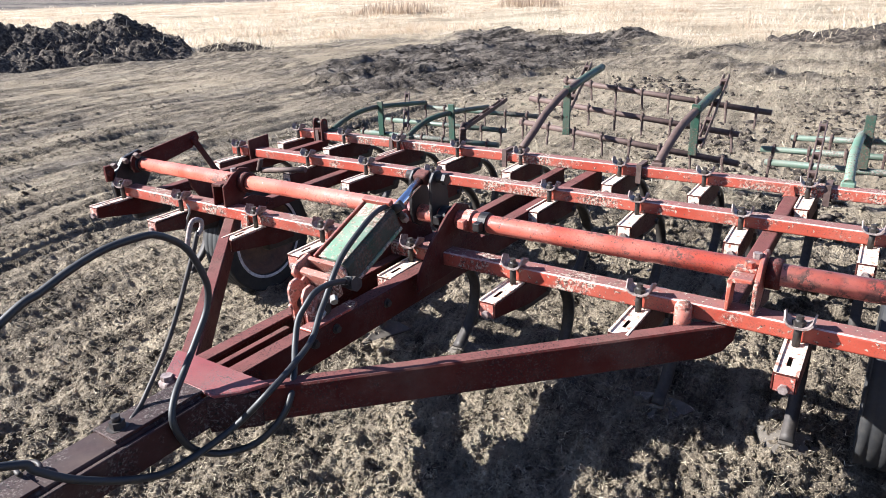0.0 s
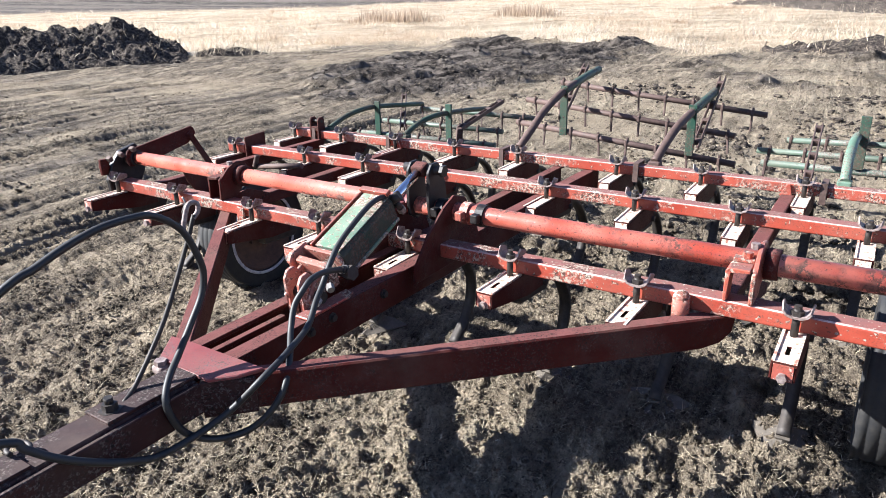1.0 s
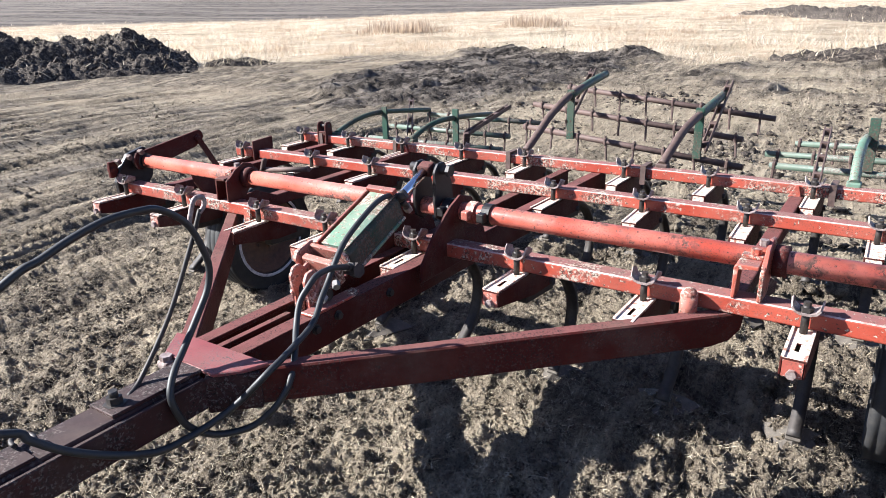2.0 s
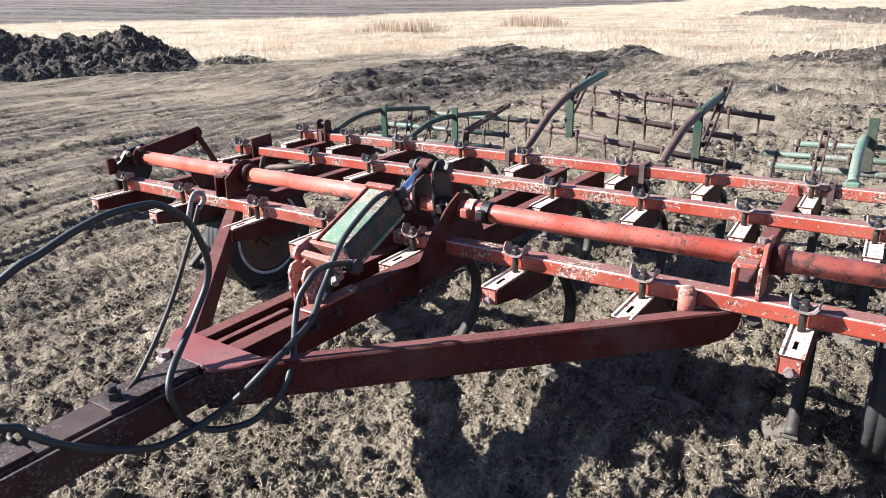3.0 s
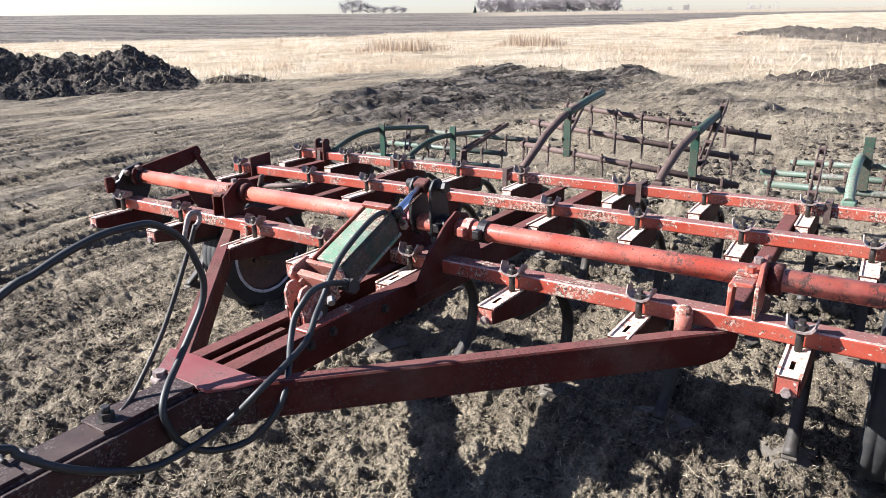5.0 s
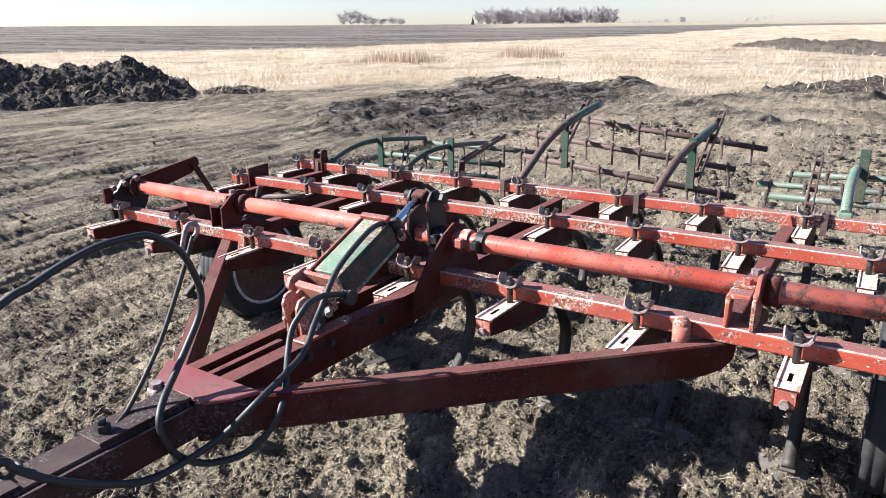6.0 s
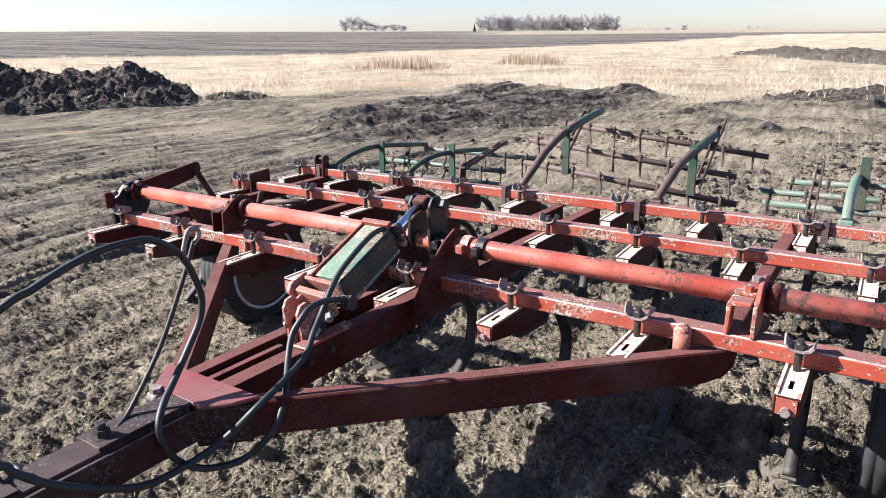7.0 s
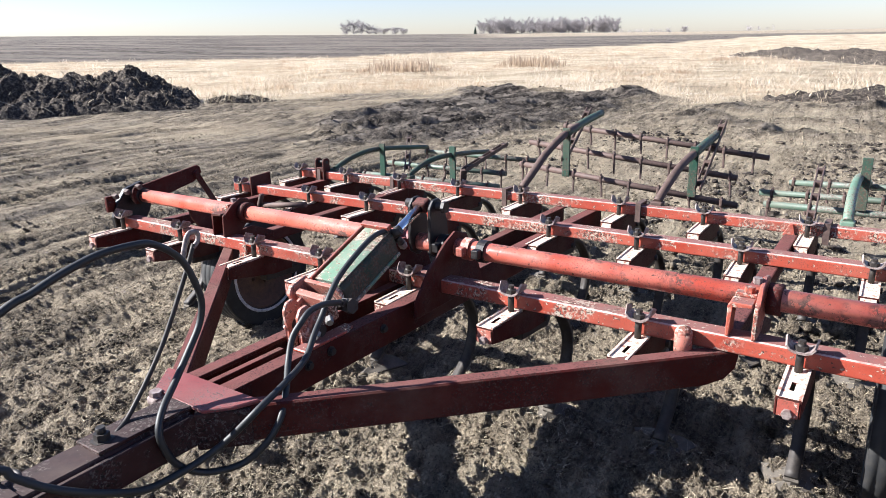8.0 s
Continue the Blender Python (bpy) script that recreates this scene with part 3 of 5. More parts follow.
d = 1 / rng.uniform(1 / 13, 1 / 1.25, 115000)
a = np.radians(rng.uniform(-72, 6, len(d)))
x, y = 1.5 + d * np.sin(a), -2.1 + d * np.cos(a)
keep = rng.uniform(0, 1, len(d)) < np.clip(0.7 + 1.4 * fbm(x * 1.6, y * 1.6, 45), 0.15, 1) * (1 - grassy(x, y))
x, y, d = x[keep], y[keep], d[keep]
r = (0.0020 + 0.0008 * d) * (0.6 + 1.5 * rng.uniform(0, 1, len(d)) ** 3)
n = int(0.5 * len(d))
r[n:] *= 1.5
crumbs("chaff", x[:n], y[:n], r[:n], CRUMB, "chopped dry straw and chaff trodden into soil", 1.0)
crumbs("soil_crumbs", x[n:], y[n:], r[n:], CLOD, "loose crumbs of dry earth", 0.0)
d = 1 / rng.uniform(1 / 17, 1 / 4.2, 42000)
a = np.radians(rng.uniform(-72, 6, len(d)))
x, y = 1.5 + d * np.sin(a), -2.1 + d * np.cos(a)
keep = rng.uniform(0, 1, len(d)) < np.clip(0.5 + 1.9 * fbm(x * 1.2, y * 1.2, 49), 0.08, 1) * (1 - grassy(x, y))
x, y, d = x[keep], y[keep], d[keep]
crumbs("soil_crumbs", x, y, (0.003 + 0.0007 * d) * (0.5 + 1.6 * rng.uniform(0, 1, len(d)) ** 4), CLOD, "coarser crumbs of earth over the yard", 0.0)


def blades(name, x, y, z, length, width, lean, material, label, category, lift=0.0):
    """Thin pointed leaves or stalks, each one a triangle pair."""
    n = len(x)
    a = rng.uniform(0, 6.28, n)
    dx, dy, dz = np.cos(a) * np.sin(lean), np.sin(a) * np.sin(lean), np.cos(lean)
    b = rng.uniform(0, 6.28, n)
    sx, sy = np.cos(b) * width / 2, np.sin(b) * width / 2
    base = np.stack([x, y, z + lift], -1)
    way = np.stack([dx, dy, dz], -1) * length[:, None]
    side = np.stack([sx, sy, np.zeros(n)], -1)
    bend = np.stack([dx * 0.12, dy * 0.12, -np.abs(dz) * 0.02], -1) * length[:, None]
    p = np.stack([base - side, base + side, base + way * 0.6 + side * 0.8, base + way + bend, base + way * 0.6 - side * 0.8], 1)
    k = np.arange(n)[:, None] * 5
    quad = np.concatenate([k + [0, 1, 2], k + [0, 2, 4], k + [4, 2, 3]], 0)
    m = mesh_of(name, p.reshape(-1, 3), quad)
    m.materials.append(material)
    return tagged(new(name, m), label, category, kind="stuff")


x, y = scatter(340000, -6.5, 3.2, -1.4, 8.5, lambda a, b: np.clip(0.4 + 1.5 * fbm(a * 0.9, b * 0.9, 41), 0.04, 1) * np.clip(1.2 - np.hypot(a, b) / 9, 0.1, 1) * (1 - 0.7 * tilled(a, b)))
n = len(x)
blades("straw_litter", x, y, ground_z(x, y) + 0.004, 0.008 + 0.040 * rng.uniform(0, 1, n) ** 3, rng.uniform(0.0010, 0.0022, n), rng.uniform(1.0, 1.62, n),
       STRAW, "bits of dry straw and dead grass lying on soil", "straw", 0.003)
x, y = scatter(26000, -1.4, 2.8, -1.7, 0.4, lambda a, b: np.clip(0.65 + 1.5 * fbm(a * 1.4, b * 1.4, 39), 0.1, 1))
n = len(x)
blades("straw_litter", x, y, ground_z(x, y) + 0.004, 0.008 + 0.045 * rng.uniform(0, 1, n) ** 3, rng.uniform(0.0010, 0.0024, n), rng.uniform(0.9, 1.62, n),
       STRAW, "mat of dry straw round the tongue", "straw", 0.004)
x, y = scatter(60000, -4.5, 5.0, 3.0, 15.0, lambda a, b: np.clip(0.35 + 1.8 * fbm(a * 0.9, b * 0.9, 48), 0.03, 1) * (1 - 0.75 * tilled(a, b)) * (1 - grassy(a, b)))
n = len(x)
blades("straw_litter", x, y, ground_z(x, y) + 0.006, 0.03 + 0.12 * rng.uniform(0, 1, n) ** 3, rng.uniform(0.003, 0.007, n), rng.uniform(1.05, 1.6, n),
       STRAW, "longer bits of dry straw strewn behind the machine", "straw", 0.004)
x, y = scatter(1300, -1.5, 4.5, 4.0, 14.5, lambda a, b: np.clip(0.3 + 1.5 * fbm(a * 0.8, b * 0.8, 42), 0.0, 1))
n = len(x)
blades("corn_stalks", x, y, ground_z(x, y) + 0.02, rng.uniform(0.08, 0.5, n), rng.uniform(0.004, 0.010, n), rng.uniform(1.35, 1.58, n),
       STRAW, "long pale dead stalks lying flat on the soil", "stalks", 0.02)

# dry grass beyond the yard, thinner and coarser with distance
d = 15 * (95 / 15) ** rng.uniform(0, 1, 400000)
a = np.radians(rng.uniform(-70, 12, len(d)))
x, y = 1.5 + d * np.sin(a), -2.1 + d * np.cos(a)
keep = rng.uniform(0, 1, len(d)) < grassy(x, y) * (1 - fields(x, y)) * np.clip(0.5 + 1.8 * fbm(x * 0.25, y * 0.25, 43), 0.10, 1)
x, y, d = x[keep], y[keep], d[keep]
n = len(x)
tall = 0.07 + 0.75 * np.clip(fbm(x * 0.7, y * 0.7, 44), 0, 0.45) * (0.5 + 0.5 * step(y - np.interp(x, EDGE_X, EDGE_Y), 0.0, 4.0))
tall = tall + 0.22 * step(x, -4.0, 1.0) * step(y, 18, 21) * step(-y, -36, -29) * np.clip(0.5 + 1.5 * fbm(x * 0.9, y * 0.9, 46), 0, 1)
blades("dry_grass", x, y, ground_z(x, y), tall * rng.uniform(0.5, 1.2, n), 0.004 + 0.00045 * d, rng.uniform(0.2, 1.3, n),
       GRASS, "tall pale dead meadow grass beside the yard", "grass", -0.01)


def reeds(cx, cy, half, deep, turn, count):
    u, v = rng.normal(0, 0.5, count) * half, rng.normal(0, 0.5, count) * deep
    keep = np.abs(u) < half
    u, v = u[keep], v[keep]
    x, y = cx + u * math.cos(turn) - v * math.sin(turn), cy + u * math.sin(turn) + v * math.cos(turn)
    n = len(x)
    tall = 0.58 * np.clip(1.05 - (u / half) ** 2, 0.15, 1) * np.clip(1 + 1.2 * fbm(u * 0.9, v * 0.2, 47), 0.3, 1.4)
    blades("reed_clump", x, y, ground_z(x, y), tall * rng.uniform(0.6, 1.15, n), np.full(n, 0.035), rng.uniform(0.02, 0.4, n),
           REED, "clump of brown dead reeds standing in dry grass", "reeds", -0.02)


reeds(-21.9, 29.1, 3.3, 1.6, 0.25, 1000)
reeds(-17.1, 35.3, 2.6, 1.5, 0.15, 800)


def heap(name, cx, cy, turn, long, wide, high, label, seed, cells=260, taper=3.2):
    """A heap of dug earth with lumps, roots and a ragged crest."""
    u, v = np.meshgrid(np.linspace(-1, 1, cells), np.linspace(-1, 1, cells // 2))
    X, Y = u * long, v * wide
    prof = np.clip(1 - np.abs(v) ** 1.5 - 0.15 * fbm(X, Y, seed), 0, 1) * np.clip(1.0 - np.abs(u) ** taper, 0, 1)
    z = high * prof * (0.80 + 0.55 * fbm(X * 0.7, Y * 0.7, seed + 1, 3)) + step(prof, 0.02, 0.2) * (0.18 * fbm(X * 2.6, Y * 2.6, seed + 2, 4) + 0.06)
    k = min(1.0, high)
    z = z + k * step(prof, 0.02, 0.2) * (0.05 * lumps_of(X * 2.3 + 0.3 * fbm(X * 3, Y * 3, 5), Y * 2.3, seed + 3) + 0.05 * lumps_of(X * 5.5, Y * 5.5, seed + 6) + 0.17 * fbm(X * 4, Y * 4, seed + 9, 4) - 0.05)
    c, s = math.cos(turn), math.sin(turn)
    px, py = cx + X * c - Y * s, cy + X * s + Y * c
    pz = ground_z(px, py) - 0.06 + z
    i = np.arange(u.size).reshape(u.shape)
    q = np.stack([i[:-1, :-1], i[:-1, 1:], i[1:, 1:], i[1:, :-1]], -1).reshape(-1, 4)
    m = mesh_of(name, np.stack([px, py, pz], -1).reshape(-1, 3), q, False)
    m.materials.append(DARKSOIL)
    ob = tagged(new(name, m), label, "dirt heap")
    pick = rng.integers(0, u.size, 7000 if high > 1 else 1500)
    pick = pick[prof.ravel()[pick] > 0.05]
    b, f = ball(1)
    r = min(1.0, high * 0.9) * (0.012 + 0.045 * rng.uniform(0, 1, len(pick)) ** 4)
    p = b[None] * rng.uniform(0.6, 1.3, (len(pick), 1, 3)) * rng.uniform(0.75, 1.2, (len(pick), len(b), 1)) * r[:, None, None]
    p = p + np.stack([px.ravel()[pick], py.ravel()[pick], pz.ravel()[pick]], -1)[:, None]
    m = mesh_of("crumbled_earth", p.reshape(-1, 3), (f[None] + (np.arange(len(pick)) * len(b))[:, None, None]).reshape(-1, 3))
    m.materials.append(DARKSOIL)
    tagged(link("crumbled_earth", m, ob), kind="stuff")
    pick = rng.integers(0, u.size, int(60 + 700 * min(1, high)))
    pick = pick[prof.ravel()[pick] > 0.05]
    n = len(pick)
    bl = blades("root_litter", px.ravel()[pick], py.ravel()[pick], pz.ravel()[pick], rng.uniform(0.1, 0.35, n), rng.uniform(0.012, 0.03, n), rng.uniform(0.4, 1.7, n),
                STRAW, "pale roots and straw in the earth", "")
    bl.parent = ob
    return ob


heap("earth_mound", -18.3, 6.2, 0.956, 5.6, 2.5, 1.55, "tall heap of dark dug earth beside the yard", 60, 320, 3.4)
heap("dirt_bank", -2.6, 47.0, -1.056, 15.0, 2.4, 0.62, "low far bank of dark earth in dry grass", 70, 120)
heap("dirt_mound", 1.2, 17.0, 0.15, 2.8, 0.8, 0.34, "low mound of dark clods at the grass edge", 80, 90)
heap("dirt_mound", -14.0, 11.3, 0.9, 1.0, 0.55, 0.34, "small ragged mound of earth at the grass edge", 90, 60)


# ---- far trees ----
def bare_tree(bm, x, y, high, wide, seed, twigs=170, twig=0.06, forks=13):
    """Trunk, forked limbs and a haze of twigs, all tapered."""
    rnd = random.Random(seed)
    z = float(ground_z(x, y)) - 0.2
    base = Vector((x, y, z))

    def stick(a, b, r):
        w = (b - a).normalized()
        s = w.cross(Vector((rnd.uniform(-1, 1), rnd.uniform(-1, 1), 0.3))).normalized() * r
        t = w.cross(s)
        p = [bm.verts.new(a + s), bm.verts.new(a - s * 0.5 + t * 0.87), bm.verts.new(a - s * 0.5 - t * 0.87), bm.verts.new(b)]
        for i in range(3):
            bm.faces.new((p[i], p[(i + 1) % 3], p[3]))

    stick(base, base + Vector((0, 0, high * 0.75)), high * 0.02)
    limbs = []
    for _ in range(forks):
        h = rnd.uniform(0.03, 0.60)
        a = rnd.uniform(0, 6.28)
        e = base + Vector((math.cos(a) * wide * rnd.uniform(0.3, 0.5), math.sin(a) * wide * rnd.uniform(0.3, 0.5), high * min(h + rnd.uniform(0.06, 0.42), 0.95)))
        s = base + Vector((0, 0, high * h))
        stick(s, e, high * 0.016)
        limbs.append((s, e))
    for _ in range(twigs):
        s, e = rnd.choice(limbs)
        p = s.lerp(e, rnd.uniform(0.25, 1.0))
        q = p + Vector((rnd.gauss(0, 0.11) * wide, rnd.gauss(0, 0.11) * wide, rnd.uniform(-0.03, 0.17) * high))
        stick(p, q, twig)


def far_spot(heading, dist):
    a = radians(heading)
    return 1.5 + dist * math.sin(a), -2.1 + dist * math.cos(a)


bm = bmesh.new()
rnd = random.Random(11)
for i in range(140):
    x, y = far_spot(rnd.uniform(-30.5, -20.0), rnd.uniform(560, 600))
    bare_tree(bm, x, y, rnd.uniform(9.5, 13.5), rnd.uniform(7, 10), 300 + i, 330, 0.10)
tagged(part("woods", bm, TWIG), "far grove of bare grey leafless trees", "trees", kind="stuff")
bm = bmesh.new()
for i in range(26):
    h = rnd.choice((rnd.uniform(-20.0, -14.8), rnd.uniform(-20.0, -14.8), rnd.uniform(-11.5, -8.0)))
    x, y = far_spot(h, rnd.uniform(640, 700))
    bare_tree(bm, x, y, rnd.uniform(3.0, 6.0), rnd.uniform(4, 8), 500 + i, 60)
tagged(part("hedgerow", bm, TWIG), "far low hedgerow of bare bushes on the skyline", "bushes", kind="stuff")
for h, dist, high, wide in ((-40.4, 560, 13.0, 14), (-39.8, 575, 13.0, 13), (-41.0, 575, 11.0, 11), (-39.2, 580, 9.5, 11), (-38.6, 590, 7.5, 11), (-38.0, 600, 6.0, 11), (-37.2, 590, 7.0, 11), (-36.5, 600, 6.0, 10), (-15.0, 620, 6.0, 7)):
    x, y = far_spot(h, dist)
    bm = bmesh.new()
    bare_tree(bm, x, y, high, wide, int(-h * 10), 1100, 0.04, 38)
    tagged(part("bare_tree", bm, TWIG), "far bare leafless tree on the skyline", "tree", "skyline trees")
x, y = far_spot(-30.85, 560)
bm = bmesh.new()
z = float(ground_z(x, y))
for i in range(260):
    t = rng.uniform(0.02, 1)
    a = rng.uniform(0, 6.28)
    r = (1 - t) * 2.0
    p, q = Vector((x, y, z + t * 5.4)), Vector((x + math.cos(a) * r, y + math.sin(a) * r, z + t * 5.4 - 0.5))
    w = Vector((-math.sin(a), math.cos(a), 0)) * 0.35
    bm.faces.new([bm.verts.new(v) for v in (p + Vector((0, 0, 0.4)), q + w, q - w)])
tagged(part("conifer_tree", bm, NEEDLE), "far small dark conifer beside the grove", "tree", "skyline trees")

# ---- cultivator ----
H = 0.63                      # top of the three beams
FRONT, MIDDLE, REAR = 0.0, 0.951, 1.532   # front faces of the beams
SIDE, DEEP = 0.054, 0.076     # the beams are flat tubes: height and depth
cultivator = tagged(new("field_cultivator"), "faded red steel field cultivator with chipped paint, resting on its wheels", "cultivator")


def beam(name, y, x0, x1):
    bm = bmesh.new()
    box(bm, ((x0 + x1) / 2, y + DEEP / 2, H - SIDE / 2), (x1 - x0, DEEP, SIDE), None, 0.007, 3)
    for x, w in ((x0 - 0.001, 1), (x1 + 0.001, -1)):
        box(bm, (x, y + DEEP / 2, H - SIDE / 2), (0.006, DEEP - 0.016, SIDE - 0.016), None, 0.001, 1)
    # the upper front corner gets a paler, mottled colour
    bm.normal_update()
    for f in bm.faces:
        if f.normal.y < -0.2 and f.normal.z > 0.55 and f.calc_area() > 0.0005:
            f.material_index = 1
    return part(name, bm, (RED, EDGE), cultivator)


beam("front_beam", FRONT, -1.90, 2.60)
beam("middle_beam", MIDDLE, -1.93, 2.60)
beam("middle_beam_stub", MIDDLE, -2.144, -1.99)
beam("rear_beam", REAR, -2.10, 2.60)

# long rails of the tongue, running back beneath the beams
LOW = H - SIDE - 0.001
for x, skew in ((-0.088, 0.020), (0.074, 0.036)):
    bm = bmesh.new()
    s = 1 if x > 0 else -1
    top, deep, wide = LOW, 0.115, 0.05 if x < 0 else 0.06
    outline = [(-wide / 2, 0), (wide / 2, 0), (wide / 2, -0.012), (-wide / 2 + 0.012, -0.012), (-wide / 2 + 0.012, -deep + 0.012), (wide / 2, -deep + 0.012), (wide / 2, -deep), (-wide / 2, -deep)]
    if s > 0:
        outline = [(-u, v) for u, v in outline][::-1]
    # a channel section, open towards the middle
    plate(bm, outline, 2.60, lambda u, v, w, x=x, k=skew, top=top: Vector((x + u + k * (0.31 + w), 0.31 + w, top + v)), 0.002)
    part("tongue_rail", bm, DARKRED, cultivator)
for y, z in ((-0.66, 0.535), (-0.56, 0.545), (-0.30, 0.530)):
    bm = bmesh.new()
    x = 0.104 + 0.036 * y
    rod(bm, (x, y, z), (x + 0.004, y, z), 0.017, 16)
    nut(bm, (x + 0.004, y, z), 0.0125, 0.010, (1, 0, 0))
    part("rail_bolt", bm, STEEL, cultivator)
bm = bmesh.new()
bar(bm, (-0.042, -0.955, LOW - 0.012), (-0.034, -0.66, LOW - 0.012), 0.022, 0.012, 0.002)
part("slot_bar", bm, DARKRED, cultivator)

# slanting arms of the A-frame
for s in (1, -1):
    a, b = (Vector((0.075, -1.045, LOW - 0.053)), Vector((1.185, 0.050, LOW - 0.053))) if s > 0 else (Vector((-0.08, -1.030, LOW - 0.053)), Vector((-1.215, 0.145, LOW - 0.053)))
    bm = bmesh.new()
    turn, length = span(a, b)
    side = Vector((0, 0, 1)).cross((b - a).normalized()).normalized()
    ox = (b - a).normalized()
    outline = [(0, -0.053), (length - 0.10, -0.053), (length - 0.035, -0.038), (length, -0.005), (length + 0.01, 0.053), (0, 0.053)]
    plate(bm, outline, 0.052, lambda u, v, w, a=a, ox=ox, side=side: a + ox * u + side * w + Vector((0, 0, v)), 0.005)
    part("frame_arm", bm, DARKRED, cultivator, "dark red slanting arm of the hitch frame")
bm = bmesh.new()
rod(bm, (1.054, -0.030, LOW - 0.03), (1.054, -0.030, H - 0.005), 0.027, 16)
bmesh.ops.create_uvsphere(bm, u_segments=14, v_segments=8, radius=0.027, matrix=Matrix.Translation((1.054, -0.030, H - 0.006)))
part("arm_pin", bm, WEATHERED, cultivator, "rusty red pin with bare patches")
bm = bmesh.new()
plate(bm, [(-0.98, LOW - 0.03), (-0.93, LOW - 0.03), (-0.925, H - 0.012), (-0.97, H - 0.006)], 0.012, in_y(-0.012))
part("weld_tab", bm, RED, cultivator)

# joint plate and the tongue in front of it
bm = bmesh.new()
plate(bm, [(-0.193, -0.962), (-0.111, -1.064), (-0.034, -1.068), (0.107, -1.076), (0.161, -1.019), (0.193, -0.953), (0.044, -0.957), (-0.12, -0.958)], 0.012, in_z(LOW + 0.007))
part("joint_plate", bm, JOINT, cultivator, "red gusset plate over the tongue joint")
bm = bmesh.new()
outline = [(-0.042, 0.0), (0.060, 0.0), (0.064, -0.012), (0.070, -0.005), (0.083, -0.005), (0.083, -0.095), (-0.042, -0.095)]
plate(bm, outline, 1.55, lambda u, v, w: Vector((u, -1.855 + w, LOW + 0.0 + v)), 0.003)
part("tongue_beam", bm, TONGUE, cultivator, "dark weathered tongue beam running to the hitch")
bm = bmesh.new()
box(bm, (0.009, -1.20, LOW + 0.006), (0.100, 0.26, 0.010), None, 0.002, 1)
box(bm, (0.009, -1.72, LOW + 0.004), (0.094, 0.42, 0.008), None, 0.002, 1)
part("tongue_plate", bm, TONGUE, cultivator)
bm = bmesh.new()
bar(bm, (0.06, -1.064, LOW - 0.057), (0.165, -0.962, LOW - 0.057), 0.064, 0.110, 0.006)
part("joint_block", bm, TONGUE, cultivator)
bm = bmesh.new()
nut(bm, (0.010, -1.292, LOW), 0.029, 0.012)
nut(bm, (0.010, -1.292, LOW + 0.012), 0.019, 0.018)
rod(bm, (0.010, -1.292, LOW + 0.03), (0.010, -1.292, LOW + 0.046), 0.011)
part("tongue_bolt", bm, STEEL, cultivator)
bm = bmesh.new()
c = Vector((-0.015, -1.50, LOW + 0.008))
sweep(bm, [c + Vector((0.03 * math.cos(t), 0.022 * math.sin(t), 0.01)) for t in np.linspace(0.3, 5.0, 14)], ring(0.006, 8))
part("hose_staple", bm, STEEL, cultivator)
bm = bmesh.new()
box(bm, (-0.085, -1.078, LOW - 0.010), (0.045, 0.04, 0.030), None, 0.01)
nut(bm, (-0.085, -1.078, LOW + 0.004), 0.018, 0.014)
part("joint_bolt", bm, SADDLE, cultivator)

# cross members between the beams
for x in (-1.88, -1.18, 1.145, 2.3):
    bm = bmesh.new()
    box(bm, (x, 0.81, LOW - 0.032), (0.062, 1.5, 0.060), None, 0.006)
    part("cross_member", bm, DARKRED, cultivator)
for x in (-1.18, 1.135):
    bm = bmesh.new()
    plate(bm, [(x - 0.03, LOW - 0.01), (x + 0.03, LOW - 0.01), (x + 0.016, H - 0.005), (x + 0.002, H - 0.005)], 0.010, in_y(REAR - 0.008), 0.002)
    part("weld_tab", bm, RED, cultivator)

